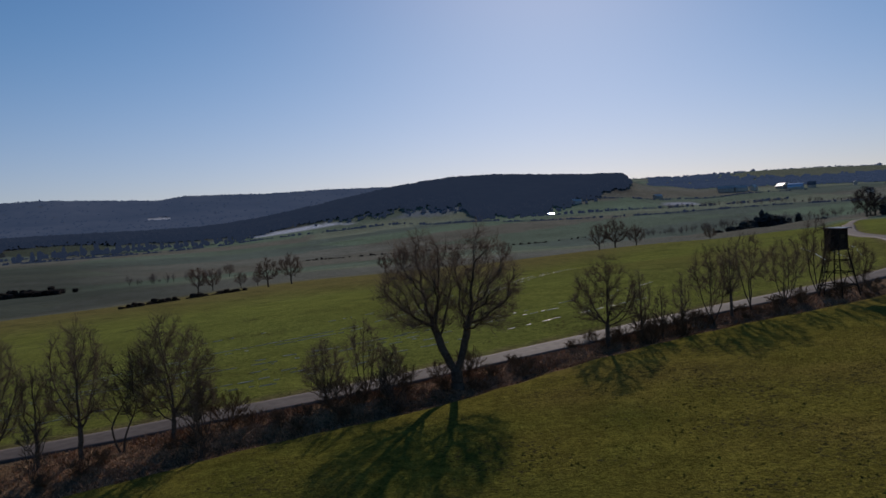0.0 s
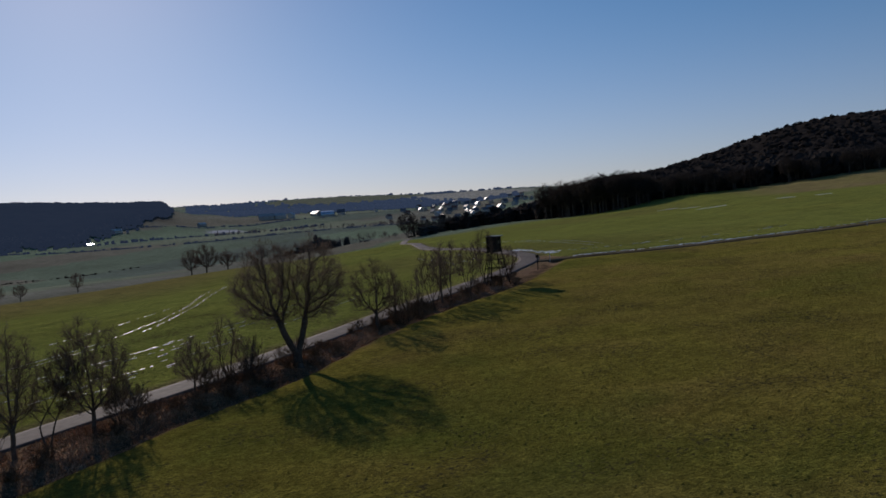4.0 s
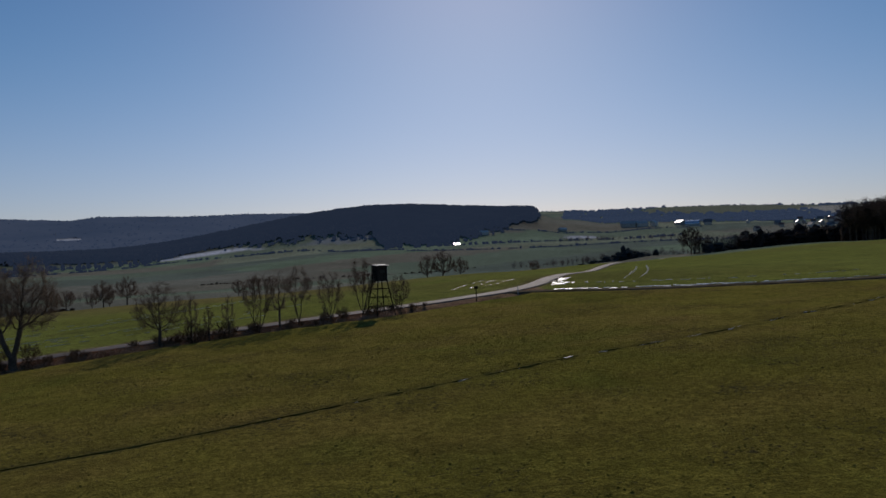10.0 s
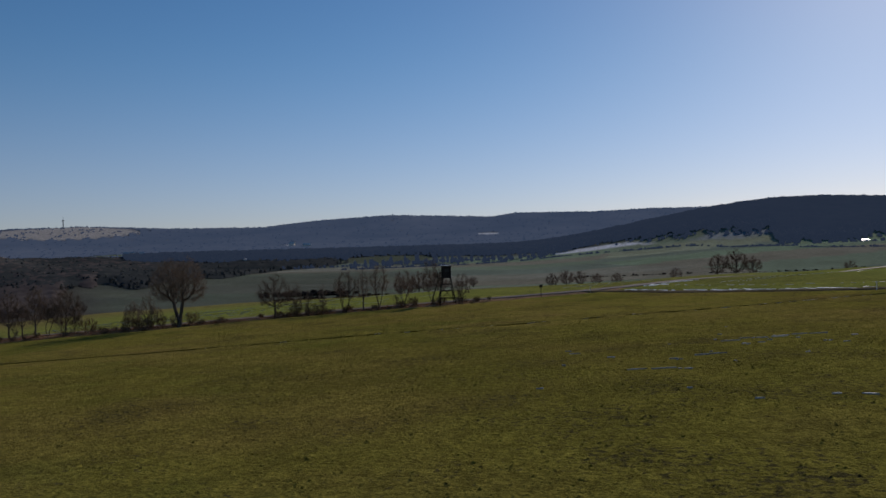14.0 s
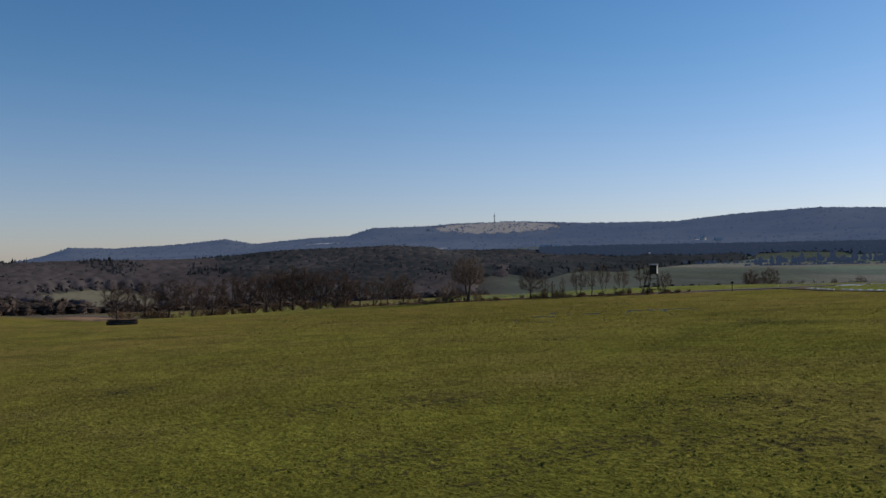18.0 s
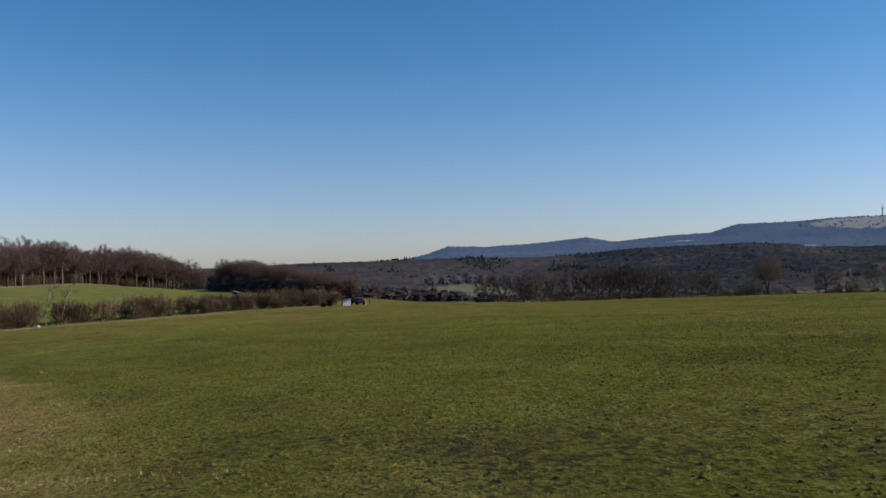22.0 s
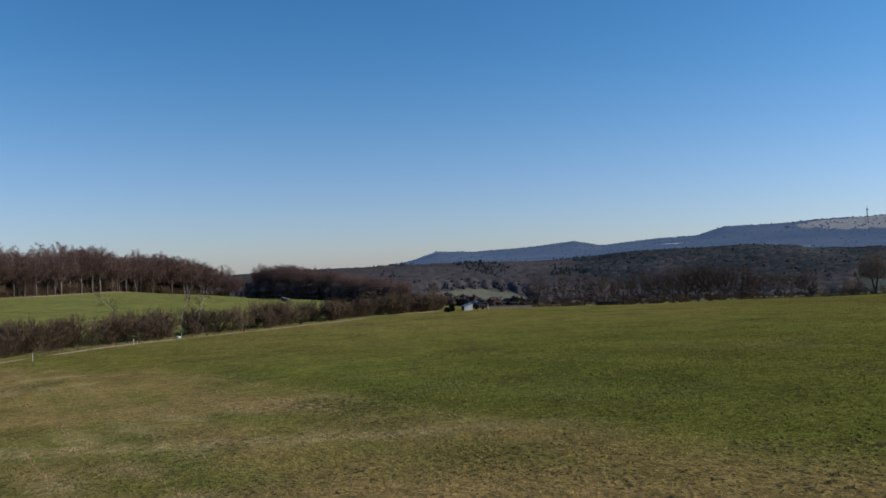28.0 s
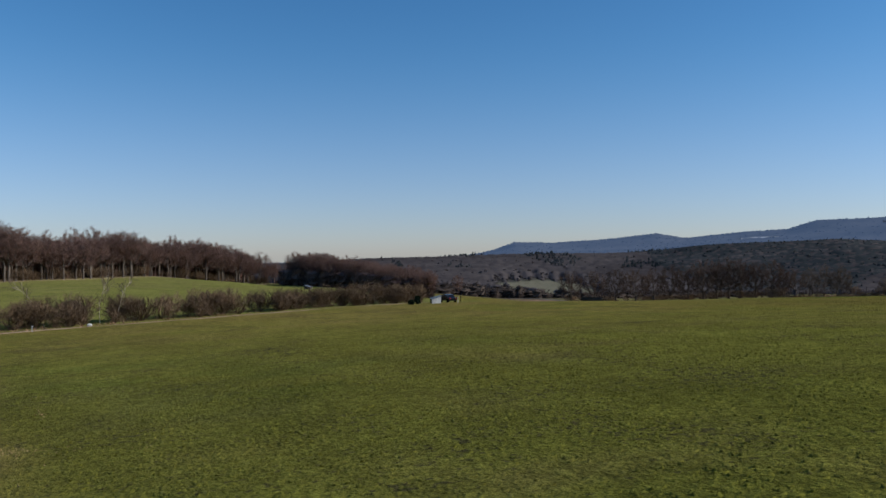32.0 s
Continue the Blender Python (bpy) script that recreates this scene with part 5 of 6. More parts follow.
ridge = wood_mass("backdrop", scatter(2, 3600, -13, 11, 1480, 2380, lambda a, r: in_ridge(a, r) and (r > 2150 or not in_ridge(a, r - 60))), 13, 6, WOODS_RIDGE_HAZE, "dark wooded ridge across the valley", 2, 0.2, lone=0.03, vary=0.18)
wood_mass("tree_belt", scatter(12, 150, -13, 8, 1380, 1900, lambda a, r: in_ridge(a, r + 75) and not in_ridge(a, r)), 7, 5, WOODS_RIDGE_HAZE, "loose trees below the wooded ridge", 12, 0.1, 18)
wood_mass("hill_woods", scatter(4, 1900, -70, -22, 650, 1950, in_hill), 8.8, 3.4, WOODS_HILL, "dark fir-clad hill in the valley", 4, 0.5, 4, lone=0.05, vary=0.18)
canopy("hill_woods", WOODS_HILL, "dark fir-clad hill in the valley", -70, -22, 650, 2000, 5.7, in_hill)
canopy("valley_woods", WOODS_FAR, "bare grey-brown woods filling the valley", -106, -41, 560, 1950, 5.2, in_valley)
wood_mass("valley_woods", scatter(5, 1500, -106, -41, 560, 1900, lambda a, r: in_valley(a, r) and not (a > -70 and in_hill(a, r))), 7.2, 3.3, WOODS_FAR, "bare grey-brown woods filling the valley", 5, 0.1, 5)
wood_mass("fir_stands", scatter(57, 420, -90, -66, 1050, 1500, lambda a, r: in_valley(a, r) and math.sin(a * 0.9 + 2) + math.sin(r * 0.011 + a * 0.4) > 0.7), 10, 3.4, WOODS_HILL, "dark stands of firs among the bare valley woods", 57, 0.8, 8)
wood_mass("valley_thicket", scatter(58, 420, -97, -66, 330, 620, lambda a, r: open_land(a, r) and not (abs(a + 79) < 4.4 and r > 400)), 5.8, 4.6, WOODS_BROWN, "brown thickets below the meadow edge", 58, 0.0, 26, 0.2)
rnd = np.random.RandomState(51)
joined_trees("valley_woods", [(x, y, rnd.uniform(0.38, 0.68)) for x, y in scatter(52, 330, -97, -50, 330, 640, lambda a, r: open_land(a, r) and not (r < 420 and a > -66) and not (abs(a + 79) < 4.4 and r > 400))], "bare grey-brown woods beyond the meadow", 53, True, WOODS_BROWN, 1.3)
belt = wood_mass("backdrop", scatter(7, 2200, -46, -13, 1700, 2050, lambda a, r: open_land(a, r) and r > 1770 + 14 * math.sin(a * 1.3)), 14, 7, WOODS_RIDGE_HAZE, "dark belt of woods above the fields", 7, 0.3)
for back in (ridge, belt, canopy("backdrop", WOODS_BLUE_HAZE, "distant wooded slopes glowing faintly blue for haze", -106, -4, 1900, 4300, 2, open_land),
             canopy("backdrop", WOODS_RIDGE_HAZE, "dark wooded ridge across the valley", -46, 11, 1480, 2380, 12, lambda a, r: in_ridge(a, r - 20) if a > -13 else in_belt(a, r)),
             wood_mass("backdrop", scatter(6, 2600, -92, -4, 1950, 4250, open_land), 7, 6, WOODS_BLUE_HAZE, "distant trees standing out of the haze-blue slopes", 6, 0.1, 12),
             wood_mass("backdrop", scatter(8, 1100, -86, 40, 4200, 4320), 6.5, 7, WOODS_BLUE_HAZE, "distant trees on the far crest", 8),
             wood_mass("backdrop", scatter(9, 1500, 13, 36, 2500, 4000, open_land), 11, 11, WOODS_BLUE_HAZE, "scattered distant woods", 9)):
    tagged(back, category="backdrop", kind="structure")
HILLSIDE = ([28.5, 31, 33, 36, 44, 50, 60, 84], [405, 350, 335, 345, 350, 345, 385, 450])
wood_mass("hillside_woods", scatter(1, 4600, 28.5, 84, 330, 900, lambda a, r: r > np.interp(a, *HILLSIDE) + 5), 12.5, 4.2, WOODS_DARK, "dark bare woods on the hillside", 1, 0.0, 34, 0.1, 0.0, 0.12)
canopy("hillside_woods", WOODS_DARK, "dark bare woods on the hillside", 28.5, 84, 345, 900, 8.5, lambda a, r: r > np.interp(a, *HILLSIDE) + 14)
wood_mass("spur_woods", scatter(11, 380, 22, 31, 430, 640), 9, 4.5, WOODS_DARK, "dark wooded spur above the valley", 11, 0.0, 24)
for i, (x, y, sx, sy, n, h) in enumerate(((246, 597, 13, 8, 26, 10), (232, 594, 9, 8, 14, 7.5), (214, 592, 12, 7, 16, 4.5), (276, 601, 14, 7, 16, 4.5))):
    wood_mass("valley_thicket", np.array([(x, y)]) + np.random.RandomState(59 + i).normal(0, 0.55, (n, 2)) * [sx, sy], h, 4.5, WOODS_HILL, "dark rounded thicket below the field crest", 59 + i, 0, 40, vary=0.5)
rnd = np.random.RandomState(14)
inner = []
for i in range(1250):
    p, back = FRONT[rnd.randint(len(FRONT))], rnd.uniform(9, 75)
    inner.append((p[0] - back * 0.55 + rnd.uniform(-4, 4), p[1] - back * 0.85 + rnd.uniform(-4, 4)))
wood_mass("brown_wood_interior", inner, 13.5, 3.6, WOODS_TWIG, "dense bare brown wood behind its edge trees", 15, 0.0, 96, 0.06, 0.0, 0.12)
wood_mass("copse_interior", [(-176 + 60 * u + rnd.uniform(-5, 5) - 8, -92 + 46 * u + rnd.uniform(-6, 6) - 6) for u in rnd.uniform(0, 1, 80)], 8.0, 3.6, WOODS_TWIG, "dense bare twigs inside the copse", 16, 0.0, 120, 0.2, 0.0, 0.15)


def hedgerow(name, line, step, height, width, seed, label, jitter=6.0):
    rnd = np.random.RandomState(seed)
    p = spline(line, step * 0.5)
    k = wave(p[:, 0], p[:, 1], step * 2.5, seed) + rnd.uniform(-0.5, 0.5, len(p))
    p = p[k > -0.35]
    half = rnd.uniform(0, 1, len(p)) < 0.6
    for sel, h in ((half, 0.55), (~half, 1.0)):
        # rows beyond 1150 m take the ridge material with its haze glow
        wood_mass(name, p[sel] + rnd.uniform(-jitter, jitter, (sel.sum(), 2)), height * h, width * (0.5 + 0.3 * h), WOODS_RIDGE_HAZE if p[0, 1] > 1150 else WOODS_DARK, label, seed, 0.0, 20)


hedgerow("hedgerow", [(-680, 1240), (-511, 1359), (-415, 1469), (-337, 1545), (-183, 1530), (-79, 1509), (0, 1400), (87, 1290)], 5, 4.5, 4.5, 21, "dark hedgerow between valley fields", 2)
hedgerow("hedgerow", [(87, 1247), (178, 1153), (289, 1094), (422, 1119), (511, 1125), (640, 1150)], 5, 3.5, 4, 22, "dark hedgerow along a valley lane", 2)
hedgerow("hedgerow", [(258, 1705), (340, 1650), (432, 1618), (560, 1660), (650, 1713), (773, 1720)], 6, 4, 4.5, 23, "dark hedgerow between upper fields", 2)
hedgerow("hedgerow", [(-150, 880), (-40, 860), (60, 835), (150, 860)], 5, 2.2, 2.5, 24, "low hedgerow between valley fields", 2)
hedgerow("hedgerow", [(160, 1420), (260, 1390), (380, 1400), (520, 1440), (640, 1500)], 8, 6, 5, 56, "loose hedgerow with trees between valley fields", 6)
hedgerow("hedgerow", [(-76, 188), (-71, 205), (-65, 224), (-60, 240)], 1.4, 1.6, 1.5, 25, "low dark hedge along the field edge", 0.8)
hedgerow("hedgerow", [(-850, 1230), (-740, 1340), (-620, 1440), (-500, 1520)], 8, 8, 5, 26, "dark hedgerow on the valley slope", 8)


def tree_row(line, step, size, jitter, seed, label, gap=0.3):
    """A loose row of bare trees across the valley."""
    rnd = np.random.RandomState(seed)
    p = spline(line, step * 0.55)
    p = p[wave(p[:, 0], p[:, 1], step * 7, seed) > -gap - 0.2]
    p = p + rnd.uniform(-jitter, jitter, p.shape)
    joined_trees("tree_row", [(x, y, size * rnd.uniform(0.4, 0.95)) for x, y in p], label, seed, True, WOODS_FAR, 1.15)


tree_row([(180, 800), (240, 800), (300, 830), (345, 844), (400, 850), (440, 820)], 5, 0.8, 12, 24, "bare copse in the valley", 0.4)
rnd = np.random.RandomState(60)
q = spline([(219, 412), (240, 420), (262, 428), (290, 440), (335, 462)], 2.2)
joined_trees("tree_row", [(x + rnd.uniform(-5, 5), y + rnd.uniform(-4, 14), rnd.uniform(0.5, 0.8) + 0.3 * (rnd.uniform(0, 1) < 0.2)) for x, y in q], "dark bare trees beyond the field crest", 28, True, WOODS_HILL, 1.35)
wood_mass("valley_thicket", q[::2] + rnd.uniform(-6, 6, (len(q[::2]), 2)), 5.5, 4.2, WOODS_HILL, "dark low bushes beyond the field crest", 60, 0, 40, 0.1, vary=0.6)
tree_row([(-230, 590), (-200, 600), (-170, 615)], 6, 0.7, 8, 29, "leafless trees in the valley", 0.5)
tree_row([(-275, -165), (-250, -130), (-230, -95), (-215, -60)], 5, 0.75, 8, 41, "bare trees in the gap beyond the field", 0.7)
tree_row([(330, 1230), (420, 1260), (520, 1230), (640, 1280), (760, 1400)], 9, 0.8, 14, 38, "row of bare trees between valley fields", 0.5)
for w, seed, h, k, jit in ((1.0, 30, 17, 0.35, 14), (1.0, 34, 11, 0.1, 30)):
    q = spline([(-690, 1290), (-614, 1404), (-497, 1464), (-437, 1543), (-380, 1660), (-303, 1782), (-217, 1897)], 7 + 4 * (seed == 30))
    n = np.random.RandomState(seed)
    q = q[wave(q[:, 0], q[:, 1], 60, seed) > -0.3]
    wood_mass("tree_belt", q + n.uniform(-jit, jit, q.shape), h, 6, WOODS_RIDGE_HAZE, "belt of bare trees and firs across the valley fields", seed, k)
wood_mass("tree_belt", np.array([(-300, 555)]) + np.random.RandomState(35).uniform(-1, 1, (60, 2)) * [45, 16], 5, 4, WOODS_DARK, "dark thicket at the valley edge", 35, 0, 18)

rnd = np.random.RandomState(36)
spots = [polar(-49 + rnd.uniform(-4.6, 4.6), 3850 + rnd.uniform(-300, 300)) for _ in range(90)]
tagged(wood_mass("backdrop", spots, 6, 6.5, WOODS_BLUE_HAZE, "scattered trees on the snowy far slope", 36), category="backdrop", kind="structure")

# single trees in the valley
VALLEY = [(-59, 267, 1.25), (-52, 271, 1.4), (-104, 338, 1.4), (-99, 342, 1.2), (-84, 330, 0.9), (-78, 334, 0.85), (-27, 360, 1.1), (-20, 363, 1.35), (-12, 359, 1.2), (-5, 366, 1.0), (4, 372, 1.0),
          (59, 309, 1.4), (66, 313, 1.6), (73, 308, 1.2), (30, 400, 1.2), (110, 335, 0.8), (-150, 560, 1.3), (-186, 590, 1.1)]
for i, (x, y, s) in enumerate(VALLEY):
    plant(ALLEY[i % 3], x, y, "bare field tree standing in the valley", i * 47, s, "trees in the valley")
DARK_TREE = dome_kind("dark_tree", 90, 15.6, 14.5, BARK, WOODS_DARK, base=0.22, points=520, step=0.75, rise=0.3, twigs=8, fine=4, radius=0.34, thin=3.2, flat=True)
plant(DARK_TREE, 214, 409, "large dense dark bare tree where the road drops away", 40, 1.0, "trees in the valley")
plant(DARK_TREE, 225, 412, "smaller dark bare tree where the road drops away", 170, 0.62, "trees in the valley", wide=0.5)
HILL_KINDS = [(mesh_of("hill_trunk", *g[0], BARK, True), mesh_of("hill_crown", *g[1], WOODS_DARK)) for g in WOOD_GEO]
rnd = np.random.RandomState(12)
for i in range(96):
    a = rnd.uniform(28.5, 66) if i < 60 else rnd.uniform(28.5, 36)
    x, y = polar(a, np.interp(a, *HILLSIDE) - rnd.uniform(-4, 6) + (i >= 60) * rnd.uniform(0, 14))
    big = 1 - float(smooth(32.5, 37, np.array([a]))[0])
    plant(HILL_KINDS[rnd.randint(5)], x, y, "tall dark bare tree at the end of the hillside wood" if big > 0.5 else "bare tree at the hillside wood's edge", rnd.uniform(0, 360), rnd.uniform(0.78, 1.05) + 0.5 * big, "trees of the hillside wood", wide=1.5)


# ---- old snow and wet shine in wheel tracks, ditch and hollows ----
def puddle(x, y, length, width, turn, rnd, label, group):
    n = 14
    a = np.arange(n) * 2 * np.pi / n
    k = rnd.uniform(0.65, 1.15, n)
    c, s = math.cos(radians(turn)), math.sin(radians(turn))
    px, py = np.cos(a) * length / 2 * k, np.sin(a) * width / 2 * k
    gx, gy = x + px * c - py * s, y + px * s + py * c
    z = surface_z(gx, gy)
    v = np.column_stack([gx, gy, z + 0.05])
    v = np.vstack([v, v - [0, 0, 0.12]])
    f = [tuple(range(n))] + [(i, i + n, (i + 1) % n + n, (i + 1) % n) for i in range(n)]
    wet = "meadow" in label
    ob = new("snow_patch", mesh_of("snow_patch", v, f, WET_SNOW_GLINT if wet else SNOW_LEFT))
    return tagged(ob, label, "snow patch", group)


def snow_strip(line, seed, width, fill, label, group, spread=0.0, mat=None):
    """Broken line of snow and wet shine: many small irregular pieces along a track."""
    rnd = np.random.RandomState(seed)
    p = spline(line, 0.25)
    g = np.gradient(p, axis=0)
    g /= np.linalg.norm(g, axis=1)[:, None]
    dense = 0.5 + 0.5 * wave(np.arange(len(p)) * 0.25, np.zeros(len(p)) + seed, 5.0, seed)
    vs, fs, i = [], [], 0
    while i < len(p) - 7:
        n = int(rnd.uniform(0.3, 1.5) / 0.25)
        if rnd.uniform(0, 1) < fill * (0.35 + dense[i]) or (i == 0 and spread > 0.2):
            k = 10
            a = np.arange(k) * 2 * np.pi / k
            q = rnd.uniform(0.6, 1.15, k)
            c = (p[i] + p[i + n]) / 2 + np.array([-g[i][1], g[i][0]]) * rnd.normal(0, width * 0.5 + spread)
            dx, dy = np.cos(a) * n * 0.13 * q, np.sin(a) * width * rnd.uniform(0.12, 0.45) * q
            x, y = c[0] + dx * g[i][0] - dy * g[i][1], c[1] + dx * g[i][1] + dy * g[i][0]
            top = np.column_stack([x, y, surface_z(x, y) + 0.05])
            b = len(vs) * 2 * k
            vs.append(np.vstack([top, top - [0, 0, 0.12]]))
            fs += [tuple(range(b, b + k))] + [(b + m, b + m + k, b + (m + 1) % k + k, b + (m + 1) % k) for m in range(k)]
        i += max(1, n)
    return tagged(new("snow_strip", mesh_of("snow_strip", np.concatenate(vs), fs, mat or WET_SNOW_GLINT)), label, "snow strip", group, "stuff")


WHEEL = "snow in the wheel tracks"
for i, (line, w, fill) in enumerate((
        ([(-34, 71), (-24, 77), (-14, 82), (-6, 88.5), (5, 105), (20, 140), (32, 177)], 0.13, 0.8), ([(-34, 73.2), (-24, 79.2), (-14.5, 84), (-7, 90.5), (4, 106), (18.5, 141)], 0.12, 0.8),
        ([(-34, 67), (-24, 70.8), (-11, 74.5), (-2, 79), (8, 84.5), (18, 92), (27, 100)], 0.11, 0.65), ([(-34, 65), (-24, 68.8), (-10, 72.5), (-1, 77), (9, 82.5), (19, 90)], 0.1, 0.5),
        ([(-36, 54.5), (-22, 60.5), (-7, 67.8), (2, 72.3), (12, 79), (22, 86)], 0.12, 0.6), ([(-30, 88), (-10, 97), (6, 113)], 0.16, 0.35),
        ([(49, 104), (54, 119), (59, 135)], 0.2, 0.7), ([(51.5, 103), (56.5, 118), (61, 132)], 0.2, 0.7), ([(55, 107), (60, 118), (64.5, 129)], 0.2, 0.7),
        ([(77, 101), (84, 118), (95, 148), (105, 178)], 0.24, 0.75), ([(79.5, 100.5), (87, 118), (98, 149), (109, 182)], 0.24, 0.75))):
    snow_strip(line, 60 + i, w, fill, "thin broken pale strip of wet shine in a wheel track", WHEEL)
for i, line in enumerate(([(-36, 60), (-24, 64.5), (-10, 70), (4, 76)], [(-38, 64), (-26, 68), (-12, 73.5), (0, 79)], [(-30, 56.5), (-16, 62), (-4, 67.5)])):
    snow_strip(line, 75 + i, 0.09, 0.4, "scattered pale wet crumbs between the wheel tracks", WHEEL, 1.1)
for i, (line, w, fill, m) in enumerate((([(63, 91), (74, 83.6), (86, 76), (96, 70.5)], 0.7, 1.0, SNOW_LEFT), ([(64, 90.3), (74, 83.2), (86, 75.4), (100, 68)], 0.5, 1.0, WET_SNOW_GLINT),
                                        ([(100, 68.5), (130, 55), (170, 41)], 0.45, 0.9, WET_SNOW_GLINT), ([(104, 67.2), (130, 55.7), (170, 41.8)], 0.35, 0.8, WET_SNOW_GLINT))):
    snow_strip(line, 86 + i, w, fill, "leftover snow and wet shine along the farm track", "snow along the farm track", 0.05, m)
for i, d in enumerate((-0.5, 0.1, 0.6)):
    snow_strip([(66.2 + d, 99), (68 + d, 108), (71.5 + d, 119)], 104 + i, 1.0, 1.0, "leftover snow on dark soil beside the road bend", "snow along the farm track", 0.15, SNOW_LEFT)
snow_strip([(70, 100), (80, 93), (92, 86), (106, 80)], 82, 0.5, 0.6, "leftover snow on the field margin", "snow along the farm track", 0.7)
for i, line in enumerate(([(17, 11.5), (24, 14.2), (31, 17.7), (41, 23.2)], [(41, 23.2), (51, 28.7), (62, 33), (74, 39.5)], [(74, 39.5), (84, 44.5), (103, 58)])):
    snow_strip(line, 93 + i, 0.14, (0.15, 0.9, 1.0)[i], "crumbs of old snow in the meadow drain", "snow in the meadow drain")
rnd = np.random.RandomState(77)
for i in range(30):
    x, y = rnd.normal(87, 7), rnd.normal(6, 9)
    puddle(x, y, rnd.uniform(0.12, 0.6), rnd.uniform(0.03, 0.08), rnd.uniform(-20, 50), rnd, "small pale patch of wet shine in the trampled meadow", "snow patches in the meadow")
for i, (x, y, l) in enumerate(((83.5, -2, 3.4), (87.2, 11.2, 4.2), (90, 13, 3.0), (85.5, 4, 2.2), (88, 8.5, 2.4), (77, 6, 1.6), (93, 9, 3.0))):
    snow_strip([(x - l * 0.55, y - l * 0.16), (x, y), (x + l * 0.55, y + l * 0.16), (x + l * 0.9, y + l * 0.3)], 120 + i, 0.13, 0.75, "bright wet snow remains in the trampled meadow", "snow patches in the meadow", 0.3)
for x, y, l in ((212, 205, 9), (204, 188, 7), (191, 168, 10), (200, 147, 6), (205, 138, 5)):
    puddle(x, y, l, 1.2, 110, rnd, "leftover snow at the upper field edge", "snow at the upper field edge")

# ---- town, farms and mast ----
ROOFS = [plain("roof_tiles_%s" % n, d, l, 0.5, rough=0.49, per_object=0.3) for n, d, l in (("red", (0.12, 0.05, 0.035), (0.2, 0.09, 0.06)), ("grey", (0.06, 0.062, 0.07), (0.13, 0.13, 0.14)), ("pale", (0.3, 0.285, 0.265), (0.46, 0.44, 0.41)))]
RENDER = plain("house_render", (0.34, 0.31, 0.26), (0.52, 0.48, 0.42), 0.3, per_object=0.25)
METAL_ROOF = plain("metal_roof", (0.55, 0.56, 0.58), (0.7, 0.71, 0.73), 0.2, rough=0.25, metal=0.8)


def house_meshes(length, width, wall, ridge, roof):
    x, y = length / 2, width / 2
    v = [(-x, -y, -4), (x, -y, -4), (x, y, -4), (-x, y, -4), (-x, -y, wall), (x, -y, wall), (x, y, wall), (-x, y, wall), (-x, 0, ridge - 0.1), (x, 0, ridge - 0.1)]
    f = [(3, 2, 1, 0), (0, 1, 5, 4), (2, 3, 7, 6), (1, 2, 6, 9, 5), (3, 0, 4, 8, 7), (4, 5, 9, 8), (6, 7, 8, 9)]
    e = 0.5
    r = [(-x - e, -y - e, wall - 0.4), (x + e, -y - e, wall - 0.4), (x + e, 0, ridge + 0.1), (-x - e, 0, ridge + 0.1), (-x - e, y + e, wall - 0.4), (x + e, y + e, wall - 0.4)]
    r += [(a, b, c + 0.25) for a, b, c in r]
    g = [(0, 3, 2, 1), (3, 4, 5, 2), (6, 7, 8, 9), (9, 8, 11, 10), (0, 1, 7, 6), (5, 4, 10, 11), (1, 2, 8, 7), (2, 5, 11, 8), (3, 0, 6, 9), (4, 3, 9, 10)]
    return mesh_of("walls", v, f, RENDER), mesh_of("roof", r, g, roof)


HOUSES = [house_meshes(11, 8, 5, 9, ROOFS[0]), house_meshes(10, 9, 6, 10, ROOFS[1]), house_meshes(13, 9, 4, 9, ROOFS[1]), house_meshes(12, 9, 5, 9.5, ROOFS[2]), house_meshes(22, 12, 5, 9, ROOFS[2])]


def house(x, y, kind, turn, label, group="", scale=1.0):
    t = empty("house", pose(x, y, gz(x, y), 0, 0, turn) @ Matrix.Scale(scale, 4), label, "house", group)
    part_mesh("wall", HOUSES[kind][0], t)
    part_mesh("roof", HOUSES[kind][1], t)
    return t


rnd = np.random.RandomState(33)
for i in range(78):
    x, y = polar(rnd.normal(30.5, 2.3), rnd.uniform(1250, 2300))
    house(x, y, rnd.choice([0, 1, 2, 0, 1, 2, 0, 3]), rnd.uniform(0, 180), "small distant village house with a gabled roof", "houses of the village", rnd.uniform(0.8, 1.1))
for az, r, k, s in ((17.0, 1880, 4, 1.5), (17.9, 1890, 4, 1.4), (18.8, 1900, 3, 1.3), (20.6, 1930, 4, 1.3), (22.4, 1950, 2, 1.4), (6.6, 1610, 4, 0.9), (-34.6, 2850, 3, 1.6), (-33.6, 2830, 4, 1.2), (-45.5, 2450, 4, 1.4), (-44.7, 2460, 3, 1.2), (-38, 1800, 3, 1.0), (12.3, 1700, 4, 0.8)):
    x, y = polar(az, r)
    house(x, y, k, az * 31 % 180, "distant farm building with a pale roof", "scattered farm buildings", s)
# farm hall with a bright curved roof
x, y = polar(21.4, 1907)
hall = empty("farm_hall", pose(x, y, gz(x, y), 0, 0, 60), "distant farm hall with a bright curved metal roof", "farm hall")
arc = [(14 * math.cos(math.pi * i / 12), 4 + 8 * math.sin(math.pi * i / 12)) for i in range(13)]
part_mesh("roof", mesh_of("roof", [(a, s * 16, b) for s in (-1, 1) for a, b in arc], [(i, i + 1, i + 14, i + 13) for i in range(12)] + [tuple(range(12, -1, -1)), tuple(range(13, 26))], METAL_ROOF), hall)
box("wall", (-13.8, -15.5, -3), (13.8, 15.5, 4.2), RENDER, hall)
x, y = 188.0, 1400.0
